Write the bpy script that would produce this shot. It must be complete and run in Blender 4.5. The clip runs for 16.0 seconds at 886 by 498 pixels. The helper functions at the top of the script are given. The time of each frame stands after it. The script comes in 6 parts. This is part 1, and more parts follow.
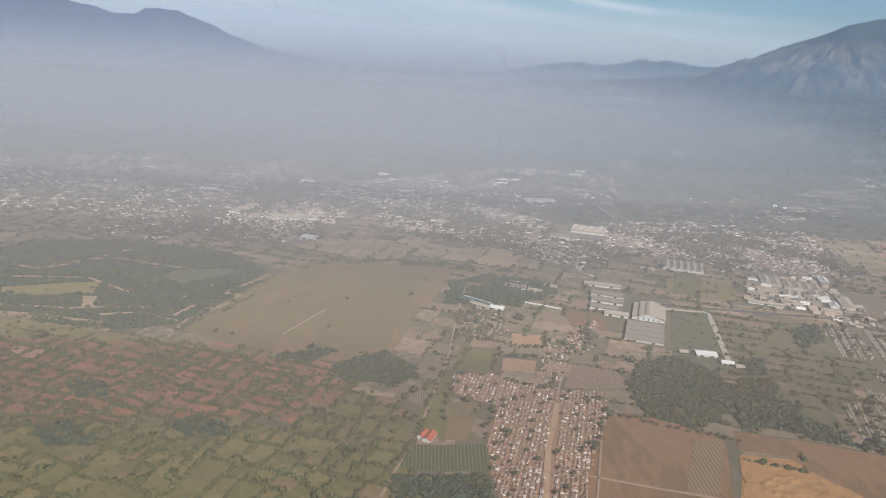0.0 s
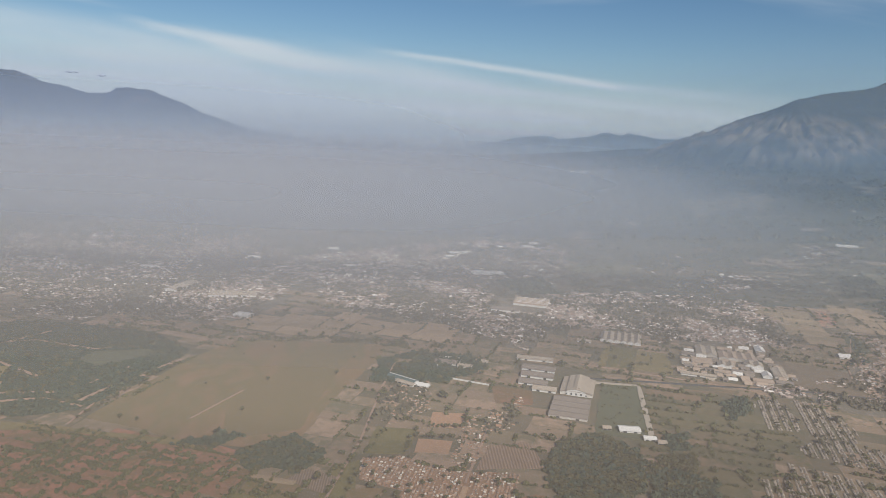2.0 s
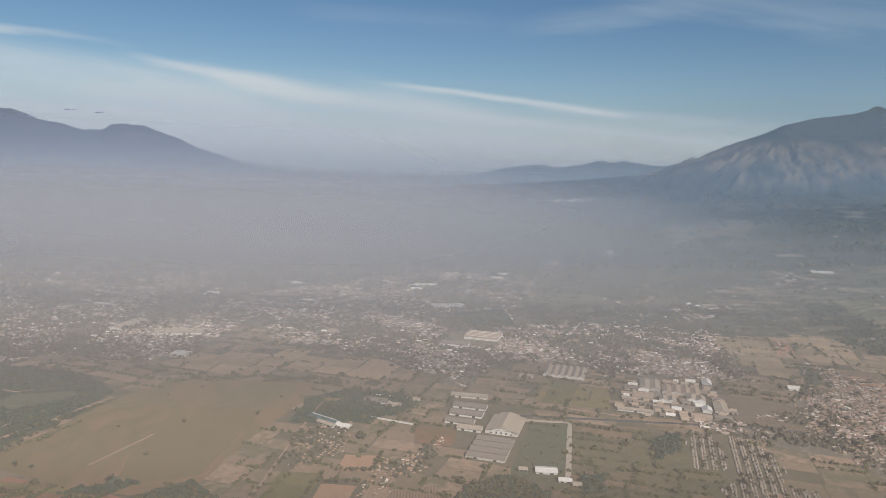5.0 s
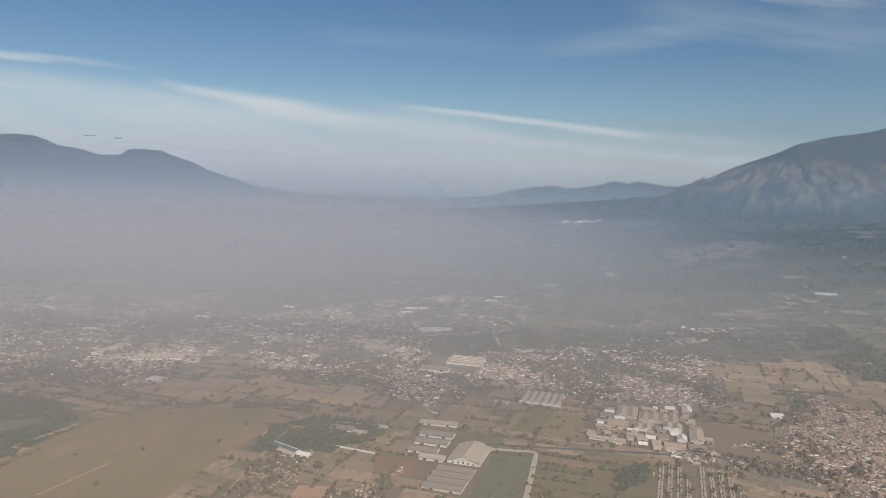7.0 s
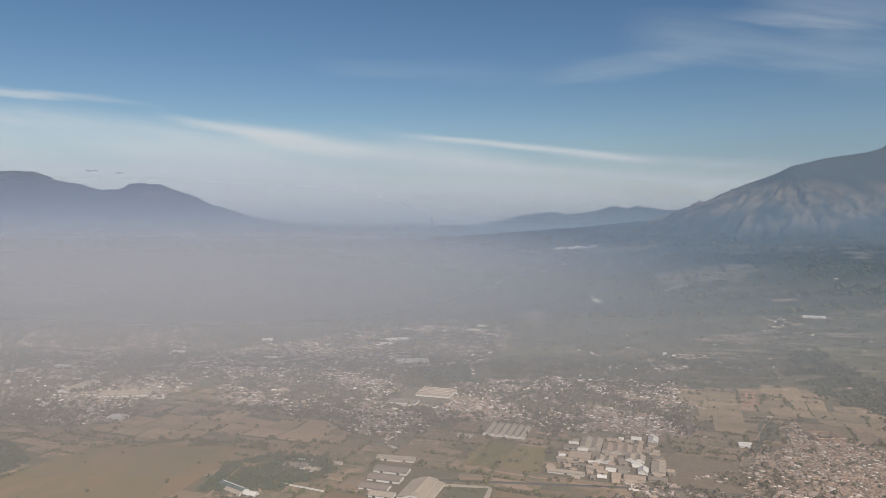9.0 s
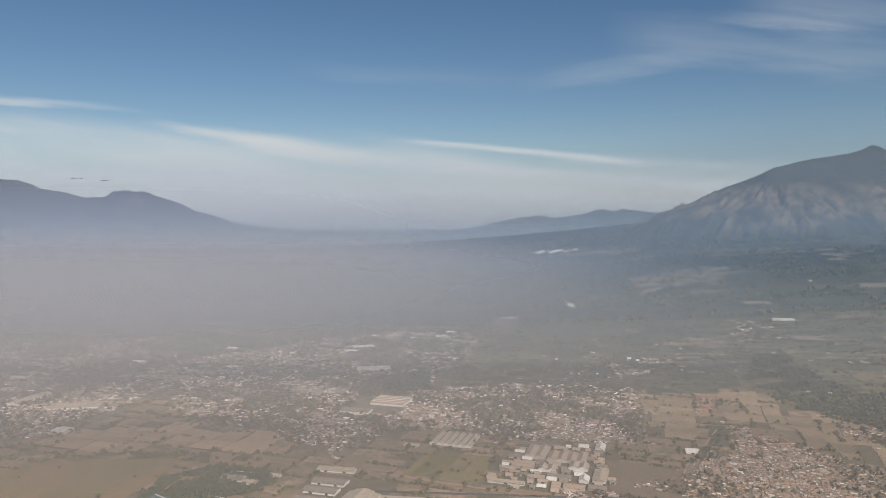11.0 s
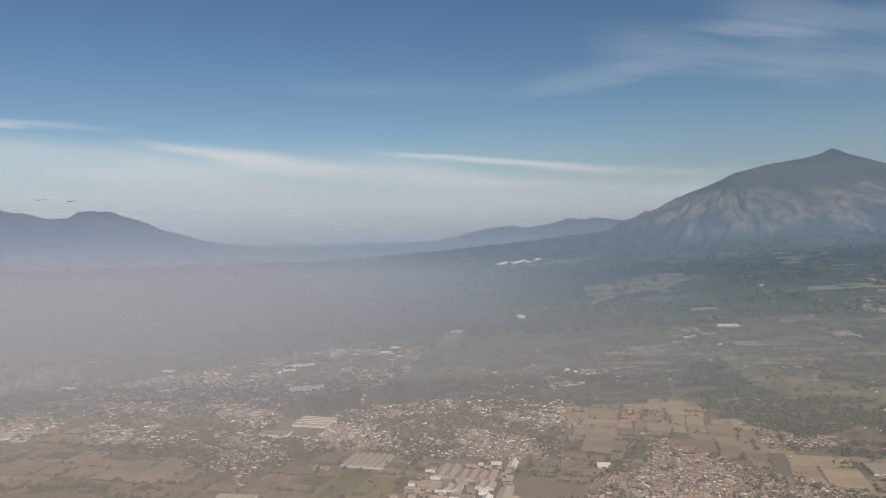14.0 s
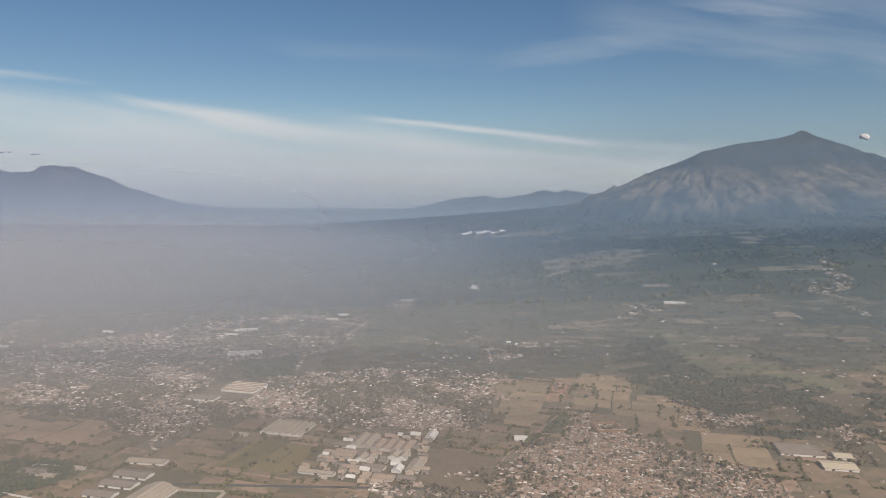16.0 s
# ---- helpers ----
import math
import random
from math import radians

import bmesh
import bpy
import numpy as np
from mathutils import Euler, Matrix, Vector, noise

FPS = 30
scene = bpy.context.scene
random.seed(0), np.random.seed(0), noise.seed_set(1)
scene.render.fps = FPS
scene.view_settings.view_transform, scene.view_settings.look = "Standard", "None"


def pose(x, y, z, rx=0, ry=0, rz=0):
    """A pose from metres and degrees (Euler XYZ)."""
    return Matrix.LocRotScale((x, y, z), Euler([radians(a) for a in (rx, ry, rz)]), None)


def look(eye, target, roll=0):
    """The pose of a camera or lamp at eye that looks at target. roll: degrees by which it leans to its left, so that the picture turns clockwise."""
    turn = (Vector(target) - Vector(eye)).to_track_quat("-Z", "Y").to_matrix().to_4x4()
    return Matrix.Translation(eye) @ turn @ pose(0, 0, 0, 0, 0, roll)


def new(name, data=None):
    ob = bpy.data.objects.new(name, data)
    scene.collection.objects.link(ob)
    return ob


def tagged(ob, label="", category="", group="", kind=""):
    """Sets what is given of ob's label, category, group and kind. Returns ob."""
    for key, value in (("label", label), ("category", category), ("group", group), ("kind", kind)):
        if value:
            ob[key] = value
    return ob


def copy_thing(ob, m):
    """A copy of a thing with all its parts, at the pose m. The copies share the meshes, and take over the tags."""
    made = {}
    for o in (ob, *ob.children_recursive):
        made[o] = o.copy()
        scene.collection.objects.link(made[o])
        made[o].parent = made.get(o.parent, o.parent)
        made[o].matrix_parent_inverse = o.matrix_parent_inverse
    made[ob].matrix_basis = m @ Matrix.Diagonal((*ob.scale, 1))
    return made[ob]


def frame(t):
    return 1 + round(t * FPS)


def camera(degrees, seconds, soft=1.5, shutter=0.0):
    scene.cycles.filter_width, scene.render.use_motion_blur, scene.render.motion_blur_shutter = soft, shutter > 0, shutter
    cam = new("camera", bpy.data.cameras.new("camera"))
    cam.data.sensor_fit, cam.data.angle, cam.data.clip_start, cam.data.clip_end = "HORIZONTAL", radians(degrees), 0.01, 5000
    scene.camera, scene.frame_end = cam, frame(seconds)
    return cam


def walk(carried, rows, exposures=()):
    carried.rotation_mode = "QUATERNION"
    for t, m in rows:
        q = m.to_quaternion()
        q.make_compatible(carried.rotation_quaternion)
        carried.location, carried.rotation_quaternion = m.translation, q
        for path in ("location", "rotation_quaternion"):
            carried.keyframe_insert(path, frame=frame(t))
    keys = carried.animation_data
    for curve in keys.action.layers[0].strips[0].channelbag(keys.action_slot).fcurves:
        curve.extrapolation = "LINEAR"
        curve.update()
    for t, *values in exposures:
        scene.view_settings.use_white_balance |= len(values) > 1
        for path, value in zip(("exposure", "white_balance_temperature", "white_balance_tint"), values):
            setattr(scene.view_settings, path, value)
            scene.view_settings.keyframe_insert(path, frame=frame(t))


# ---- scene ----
cam = camera(64.3, 16.0, soft=0.5)
PATH = [
    (0.0, 0.05, -0.23, 147.28, 74.62, -3.15, -0.37),
    (0.5, 8.31, 0.91, 147.96, 78.19, -2.39, -1.47),
    (1.0, 16.58, 2.08, 148.63, 79.83, -2.67, -1.65),
    (1.5, 24.87, 3.27, 149.30, 80.68, -2.93, -1.96),
    (2.0, 33.16, 4.48, 149.96, 80.53, -2.66, -2.29),
    (2.5, 41.47, 5.70, 150.61, 80.85, -2.82, -2.52),
    (3.0, 49.78, 6.94, 151.25, 80.90, -2.76, -2.31),
    (3.5, 58.11, 8.19, 151.88, 82.12, -2.32, -2.40),
    (4.0, 66.45, 9.44, 152.50, 82.85, -1.96, -2.09),
    (4.2, 69.79, 9.95, 152.74, 82.85, -1.84, -2.10),
    (6.3, 104.99, 15.25, 155.22, 84.04, -1.52, -0.88),
    (6.5, 108.35, 15.75, 155.45, 84.93, -1.51, -0.46),
    (7.0, 116.77, 17.00, 156.00, 84.62, -1.33, -0.41),
    (7.5, 125.21, 18.24, 156.54, 83.35, -1.38, -1.32),
    (8.0, 133.67, 19.46, 157.07, 84.71, -1.20, -0.33),
    (8.5, 142.14, 20.67, 157.59, 85.26, -1.01, -0.76),
    (9.0, 150.63, 21.86, 158.09, 86.86, -0.22, 0.07),
    (9.2, 154.03, 22.33, 158.29, 88.14, -0.44, 0.22),
    (11.3, 189.91, 27.01, 160.22, 86.78, 0.72, -0.90),
    (11.5, 193.34, 27.43, 160.39, 86.56, 0.74, -1.47),
    (12.0, 201.94, 28.45, 160.80, 87.81, 0.89, -1.00),
    (12.5, 210.56, 29.43, 161.20, 88.93, 1.51, -1.05),
    (13.0, 219.21, 30.37, 161.58, 89.60, 1.50, -0.98),
    (13.5, 227.87, 31.27, 161.94, 88.92, 1.55, -1.46),
    (14.0, 236.56, 32.12, 162.29, 88.12, 1.76, -2.02),
    (14.5, 245.26, 32.93, 162.62, 86.46, 2.23, -3.11),
    (15.0, 253.99, 33.68, 162.93, 87.25, 0.50, -4.18),
    (15.5, 262.75, 34.38, 163.22, 86.80, -0.48, -3.84),
    (16.0, 271.52, 35.02, 163.49, 85.49, -0.30, -3.73),
]
walk(cam, [(t, pose(x, y, z, rx, ry, rz)) for t, x, y, z, rx, ry, rz in PATH], exposures=[(0.0, 0.36, 6020, 8), (0.5, 0.22, 6140, 9), (1.5, 0.16, 6190, 9), (4.0, 0.13, 6380, 10), (9.0, 0.13, 6540, 11), (12.5, 0.15, 6700, 12), (16.0, 0.15, 6680, 12)])
scene.cycles.transparent_max_bounces = 24

# ---------------------------------------------------------------- sky and sun
SUN_AZ, SUN_EL = 155.0, 38.0          # degrees from +y towards +x, and above the horizon
world = bpy.data.worlds.new("sky")
scene.world = world
world.use_nodes = True
wt = world.node_tree
wt.nodes.clear()


def wnode(kind, **values):
    n = wt.nodes.new(kind)
    for key, v in values.items():
        n.inputs[int(key[1:])].default_value = v
    return n


def wmath(op, a, b=None, c=None, clamp=False):
    n = wt.nodes.new("ShaderNodeMath")
    n.operation, n.use_clamp = op, clamp
    for i, v in enumerate((a, b, c)):
        if v is None:
            continue
        if isinstance(v, (int, float)):
            n.inputs[i].default_value = v
        else:
            wt.links.new(v, n.inputs[i])
    return n.outputs[0]


def wramp(v, lo, hi):
    n = wt.nodes.new("ShaderNodeMapRange")
    n.interpolation_type = "SMOOTHSTEP"
    wt.links.new(v, n.inputs["Value"])
    n.inputs["From Min"].default_value, n.inputs["From Max"].default_value = lo, hi
    return n.outputs["Result"]


sky = wt.nodes.new("ShaderNodeTexSky")
sky.sky_type, sky.sun_disc = "NISHITA", False
sky.sun_elevation, sky.sun_rotation = radians(SUN_EL), radians(SUN_AZ)
sky.altitude, sky.air_density, sky.dust_density, sky.ozone_density = 900, 1.0, 0.7, 1.3
coord = wt.nodes.new("ShaderNodeTexCoord")
split = wt.nodes.new("ShaderNodeSeparateXYZ")
wt.links.new(coord.outputs["Generated"], split.inputs[0])
front = wmath("MAXIMUM", split.outputs[1], 0.15)
U = wmath("DIVIDE", split.outputs[0], front)
V = wmath("DIVIDE", split.outputs[2], front)


def streak(u0, v0, u1, v1, width, stretch, seed):
    """A wisp of cirrus along the line from (u0, v0) to (u1, v1), as tangents of bearing and height."""
    slope = (v1 - v0) / (u1 - u0)
    line = wmath("MULTIPLY_ADD", wmath("SUBTRACT", U, u0), slope, v0)
    off = wmath("SUBTRACT", V, line)
    comb = wt.nodes.new("ShaderNodeCombineXYZ")
    wt.links.new(wmath("MULTIPLY", U, stretch), comb.inputs[0])
    wt.links.new(wmath("MULTIPLY", off, stretch * 7), comb.inputs[1])
    comb.inputs[2].default_value = seed
    noi = wnode("ShaderNodeTexNoise")
    noi.inputs["Scale"].default_value, noi.inputs["Detail"].default_value = 1.0, 6.0
    wt.links.new(comb.outputs[0], noi.inputs["Vector"])
    wob = wmath("MULTIPLY_ADD", noi.outputs[0], width * 1.6, wmath("ADD", off, -width * 0.8))
    core = wmath("SUBTRACT", 1.0, wramp(wmath("ABSOLUTE", wob), 0.0, width))
    ends = wmath("MULTIPLY", wramp(U, u0 - 0.02, u0 + 0.1), wmath("SUBTRACT", 1.0, wramp(U, u1 - 0.12, u1 + 0.05)))
    body = wmath("MULTIPLY", core, ends)
    return wmath("MULTIPLY", body, wmath("MULTIPLY_ADD", noi.outputs[0], 1.3, 0.2))


def total(*parts):
    out = parts[0]
    for p in parts[1:]:
        out = wmath("ADD", out, p)
    return out


# the broad veil of high cloud that thickens towards the horizon, below a slanting edge
veil_comb = wt.nodes.new("ShaderNodeCombineXYZ")
wt.links.new(wmath("MULTIPLY", U, 2.2), veil_comb.inputs[0])
wt.links.new(wmath("MULTIPLY_ADD", U, 2.6, wmath("MULTIPLY", V, 15.0)), veil_comb.inputs[1])
veil_noise = wnode("ShaderNodeTexNoise")
veil_noise.inputs["Scale"].default_value, veil_noise.inputs["Detail"].default_value = 1.3, 5.0
wt.links.new(veil_comb.outputs[0], veil_noise.inputs["Vector"])
edge = wmath("SUBTRACT", wmath("MULTIPLY_ADD", U, -0.085, 0.085), V)
edge = wmath("MULTIPLY_ADD", veil_noise.outputs[0], 0.07, wmath("ADD", edge, -0.035))
veil = wmath("MULTIPLY", wramp(edge, -0.035, 0.05), wmath("MULTIPLY_ADD", wramp(veil_noise.outputs[0], 0.3, 0.7), 0.42, 0.42))
cloud = total(
    veil,
    wmath("MULTIPLY", streak(-0.75, 0.176, -0.44, 0.150, 0.009, 9.0, 1.0), 0.55),
    wmath("MULTIPLY", streak(-0.46, 0.151, -0.40, 0.143, 0.007, 12.0, 2.0), 0.30),
    wmath("MULTIPLY", streak(-0.41, 0.132, -0.10, 0.078, 0.015, 8.0, 4.0), 0.75),
    wmath("MULTIPLY", streak(-0.30, 0.103, 0.10, 0.062, 0.020, 6.0, 5.0), 0.45),
    wmath("MULTIPLY", streak(-0.06, 0.106, 0.30, 0.071, 0.0075, 9.0, 7.0), 0.95),
    wmath("MULTIPLY", streak(0.16, 0.079, 0.52, 0.061, 0.012, 7.0, 8.0), 0.40),
    wmath("MULTIPLY", streak(0.02, 0.066, 0.48, 0.034, 0.014, 5.0, 31.0), 0.55),
    wmath("MULTIPLY", streak(-0.62, 0.056, -0.20, 0.050, 0.012, 4.0, 29.0), 0.55),
    wmath("MULTIPLY", streak(-0.42, 0.038, 0.25, 0.026, 0.014, 4.0, 37.0), 0.40),
    wmath("MULTIPLY", streak(0.24, 0.248, 0.95, 0.185, 0.045, 5.0, 11.0), 0.19),
    wmath("MULTIPLY", streak(0.38, 0.274, 0.60, 0.262, 0.016, 11.0, 13.0), 0.26),
    wmath("MULTIPLY", streak(0.42, 0.305, 0.98, 0.235, 0.045, 5.0, 19.0), 0.20),
    wmath("MULTIPLY", streak(0.12, 0.186, 0.36, 0.216, 0.022, 7.0, 17.0), 0.17),
    wmath("MULTIPLY", streak(-0.20, 0.205, 0.14, 0.185, 0.020, 6.0, 23.0), 0.07),
)
cloud = wmath("MINIMUM", wmath("MULTIPLY", cloud, wramp(split.outputs[1], 0.1, 0.4)), 0.92)
mix = wt.nodes.new("ShaderNodeMix")
mix.data_type = "RGBA"
wt.links.new(cloud, mix.inputs["Factor"])
deeper = wt.nodes.new("ShaderNodeHueSaturation")
deeper.inputs["Saturation"].default_value = 1.2
wt.links.new(sky.outputs[0], deeper.inputs["Color"])
wt.links.new(deeper.outputs[0], mix.inputs["A"])
mix.inputs["B"].default_value = (8.8, 9.5, 9.8, 1)
# the air low over the horizon is full of dust and bright
low = wmath("MULTIPLY", wmath("SUBTRACT", 1.0, wramp(V, -0.01, 0.08)), 0.70)
glow = wt.nodes.new("ShaderNodeMix")
glow.data_type = "RGBA"
wt.links.new(low, glow.inputs["Factor"])
wt.links.new(mix.outputs["Result"], glow.inputs["A"])
glow.inputs["B"].default_value = (10.8, 10.9, 10.0, 1)
# a band of brown smoke lies on the horizon itself
smog = wt.nodes.new("ShaderNodeMix")
smog.data_type = "RGBA"
wt.links.new(wmath("MULTIPLY", wmath("SUBTRACT", 1.0, wramp(V, -0.025, 0.035)), 0.75), smog.inputs["Factor"])
wt.links.new(glow.outputs["Result"], smog.inputs["A"])
smog.inputs["B"].default_value = (8.5, 8.3, 7.9, 1)
back = wt.nodes.new("ShaderNodeBackground")
back.inputs["Strength"].default_value = 0.0618
wt.links.new(smog.outputs["Result"], back.inputs["Color"])
wout = wt.nodes.new("ShaderNodeOutputWorld")
wt.links.new(back.outputs[0], wout.inputs["Surface"])

sun_data = bpy.data.lights.new("sun", "SUN")
sun_data.energy, sun_data.angle, sun_data.color = 4.6, radians(0.6), (1.0, 0.94, 0.85)
sun = new("sun", sun_data)
sun.matrix_world = look((0, 0, 600), (-600 * math.sin(radians(SUN_AZ)) / math.tan(radians(SUN_EL)), -600 * math.cos(radians(SUN_AZ)) / math.tan(radians(SUN_EL)), 0))


# ---------------------------------------------------------------- materials
def material(name, colours, rough=0.9, grain=(0.5, 0.06), spread=0.5, by="", bump=0.0, stretch=(1, 1, 1), rows=0.0, metal=0.0):
    """A surface: colours blended by two sizes of noise (per metre), and by the object or the island where by says so.
    rows: furrows or roof sheets per metre across the object's x."""
    m = bpy.data.materials.new(name)
    m.use_nodes = True
    t = m.node_tree
    bsdf = t.nodes["Principled BSDF"]
    bsdf.inputs["Roughness"].default_value, bsdf.inputs["Metallic"].default_value = rough, metal
    bsdf.inputs["Specular IOR Level"].default_value = 0.25
    tc = t.nodes.new("ShaderNodeTexCoord")
    mp = t.nodes.new("ShaderNodeMapping")
    mp.inputs["Scale"].default_value = stretch
    t.links.new(tc.outputs["Object"], mp.inputs["Vector"])
    fine, wide = t.nodes.new("ShaderNodeTexNoise"), t.nodes.new("ShaderNodeTexNoise")
    for n, s in ((fine, grain[0]), (wide, grain[1])):
        n.inputs["Scale"].default_value, n.inputs["Detail"].default_value, n.inputs["Roughness"].default_value = s, 5.0, 0.6
        t.links.new(mp.outputs[0], n.inputs["Vector"])

    def calc(op, a, b, c=None):
        n = t.nodes.new("ShaderNodeMath")
        n.operation = op
        for i, v in enumerate((a, b, c)):
            if v is None:
                continue
            if isinstance(v, (int, float)):
                n.inputs[i].default_value = v
            else:
                t.links.new(v, n.inputs[i])
        return n.outputs[0]

    f = calc("ADD", calc("MULTIPLY_ADD", fine.outputs[0], spread, -spread / 2), calc("MULTIPLY_ADD", wide.outputs[0], spread * 1.6, 0.5 - spread * 0.8))
    if by:
        r = t.nodes.new("ShaderNodeObjectInfo").outputs["Random"] if by == "object" else t.nodes.new("ShaderNodeNewGeometry").outputs["Random Per Island"]
        f = calc("ADD", calc("MULTIPLY", f, 0.55), calc("MULTIPLY_ADD", r, 1.0, -0.27))
    ramp = t.nodes.new("ShaderNodeValToRGB")
    el = ramp.color_ramp.elements
    while len(el) < len(colours):
        el.new(0.5)
    for i, c in enumerate(colours):
        el[i].position, el[i].color = i / (len(colours) - 1), (*c, 1)
    t.links.new(f, ramp.inputs[0])
    out = ramp.outputs[0]
    if rows:
        wave = t.nodes.new("ShaderNodeTexWave")
        wave.inputs["Scale"].default_value, wave.inputs["Distortion"].default_value = rows, 1.2
        t.links.new(tc.outputs["Object"], wave.inputs["Vector"])
        dark = t.nodes.new("ShaderNodeMix")
        dark.data_type, dark.blend_type = "RGBA", "MULTIPLY"
        dark.inputs["Factor"].default_value = 0.36
        t.links.new(out, dark.inputs["A"])
        t.links.new(wave.outputs["Color"], dark.inputs["B"])
        out = dark.outputs["Result"]
    t.links.new(out, bsdf.inputs["Base Color"])
    if bump:
        b = t.nodes.new("ShaderNodeBump")
        b.inputs["Strength"].default_value, b.inputs["Distance"].default_value = 0.6, bump
        t.links.new(fine.outputs[0], b.inputs["Height"])
        t.links.new(b.outputs[0], bsdf.inputs["Normal"])
    return m


FOREST = material("forest_floor", [(0.030, 0.042, 0.034), (0.048, 0.058, 0.042), (0.036, 0.048, 0.037), (0.066, 0.070, 0.050)], grain=(0.03, 0.006), spread=1.3)
WOOD_FLOOR = material("wood_floor", [(0.042, 0.056, 0.038), (0.066, 0.076, 0.050), (0.052, 0.064, 0.043)], grain=(0.25, 0.04), spread=1.0)
GROUND = material("dry_ground", [(0.095, 0.09, 0.055), (0.155, 0.12, 0.08), (0.115, 0.102, 0.062), (0.185, 0.138, 0.092)], grain=(0.05, 0.008), spread=1.3)
TOWN_SOIL = material("town_soil", [(0.125, 0.112, 0.083), (0.205, 0.165, 0.122), (0.145, 0.125, 0.093), (0.24, 0.188, 0.142)], grain=(0.25, 0.03), spread=1.2)
FIELD_RED = material("red_brown_soil", [(0.170, 0.112, 0.061), (0.258, 0.128, 0.079), (0.191, 0.122, 0.068), (0.319, 0.147, 0.094), (0.216, 0.128, 0.074), (0.154, 0.116, 0.057), (0.263, 0.133, 0.081)], grain=(0.35, 0.05), spread=1.0, by="object")
FIELD_GREEN = material("green_crop", [(0.175, 0.145, 0.061), (0.129, 0.112, 0.048), (0.211, 0.163, 0.074), (0.149, 0.124, 0.055), (0.211, 0.141, 0.078)], grain=(0.35, 0.05), spread=1.0, by="object")
FIELD_MIXED = material("mixed_fields", [(0.150, 0.128, 0.077), (0.262, 0.182, 0.122), (0.185, 0.146, 0.09), (0.33, 0.222, 0.152), (0.145, 0.126, 0.075), (0.245, 0.168, 0.114), (0.20, 0.153, 0.095)], grain=(0.2, 0.03), spread=0.9, by="island")
FIELD_FAR = material("far_fields", [(0.068, 0.074, 0.050), (0.105, 0.098, 0.068), (0.078, 0.082, 0.056), (0.135, 0.115, 0.08), (0.072, 0.076, 0.052), (0.185, 0.145, 0.105)], grain=(0.05, 0.01), spread=0.8, by="island")
FIELD_EAST = material("green_brown_fields", [(0.108, 0.097, 0.053), (0.149, 0.118, 0.066), (0.118, 0.105, 0.057), (0.216, 0.145, 0.092), (0.101, 0.093, 0.052)], grain=(0.2, 0.03), spread=1.0, by="island")
FIELD_DEEP = material("deep_fields", [(0.030, 0.042, 0.034), (0.044, 0.054, 0.040), (0.036, 0.048, 0.037), (0.060, 0.066, 0.047), (0.034, 0.046, 0.036), (0.075, 0.075, 0.055), (0.045, 0.055, 0.04), (0.17, 0.15, 0.11)], grain=(0.03, 0.006), spread=0.9, by="island")
FIELD_SHADY = material("shady_strips", [(0.075, 0.085, 0.052), (0.105, 0.108, 0.062), (0.082, 0.09, 0.055), (0.15, 0.135, 0.082)], grain=(0.1, 0.02), spread=1.0, by="island")
FIELD_SLOPE = material("slope_fields", [(0.12, 0.115, 0.08), (0.25, 0.205, 0.15), (0.10, 0.10, 0.07), (0.30, 0.245, 0.18), (0.14, 0.13, 0.09)], grain=(0.08, 0.02), spread=1.0, by="island")
FIELD_PINK = material("pink_soil", [(0.20, 0.15, 0.11), (0.27, 0.20, 0.15), (0.17, 0.135, 0.098)], grain=(0.08, 0.02), spread=1.0, by="island")
FIELD_OLIVE = material("olive_fields", [(0.10, 0.108, 0.062), (0.155, 0.145, 0.083), (0.12, 0.12, 0.068), (0.20, 0.165, 0.105)], grain=(0.1, 0.02), spread=1.0, by="island")
FIELD_PLAIN = material("grazed_plain", [(0.146, 0.128, 0.063), (0.217, 0.142, 0.079), (0.167, 0.133, 0.066), (0.237, 0.148, 0.085), (0.176, 0.133, 0.068)], grain=(0.05, 0.006), spread=1.1, stretch=(1, 0.45, 1))
FIELD_GRAZED = material("grazed_green", [(0.146, 0.125, 0.063), (0.180, 0.135, 0.070), (0.160, 0.129, 0.064)], grain=(0.05, 0.008), spread=1.0, stretch=(1, 0.45, 1))
FIELD_DULL = material("dull_earth", [(0.145, 0.112, 0.076), (0.18, 0.135, 0.092), (0.13, 0.105, 0.07)], grain=(0.2, 0.03), spread=1.2)
FIELD_TAN = material("dry_stubble", [(0.28, 0.20, 0.125), (0.35, 0.25, 0.155), (0.235, 0.178, 0.108), (0.31, 0.222, 0.138)], grain=(0.25, 0.04), spread=1.1, by="object", stretch=(0.4, 1, 1))
FIELD_GOLD = material("gold_stubble", [(0.33, 0.225, 0.138), (0.40, 0.272, 0.17), (0.28, 0.198, 0.12), (0.36, 0.246, 0.152)], grain=(0.25, 0.04), spread=1.1, by="object", stretch=(0.4, 1, 1))
FIELD_ROWS = material("row_crop", [(0.10, 0.11, 0.05), (0.13, 0.125, 0.06), (0.09, 0.10, 0.045)], grain=(0.4, 0.06), rows=0.22)
ROWS_RED = material("row_soil", [(0.22, 0.145, 0.095), (0.30, 0.20, 0.135), (0.18, 0.12, 0.08)], grain=(0.4, 0.06), rows=0.22)
ROWS_BROWN = material("furrowed_earth", [(0.21, 0.14, 0.08), (0.26, 0.175, 0.10), (0.19, 0.13, 0.075)], grain=(0.4, 0.06), rows=0.2)
ROWS_PALE = material("row_beds", [(0.22, 0.16, 0.11), (0.28, 0.20, 0.145)], grain=(0.4, 0.06), rows=0.28)
VILLAGE_SOIL = material("village_soil", [(0.216, 0.133, 0.081), (0.288, 0.171, 0.106), (0.175, 0.119, 0.074)], grain=(0.4, 0.08))
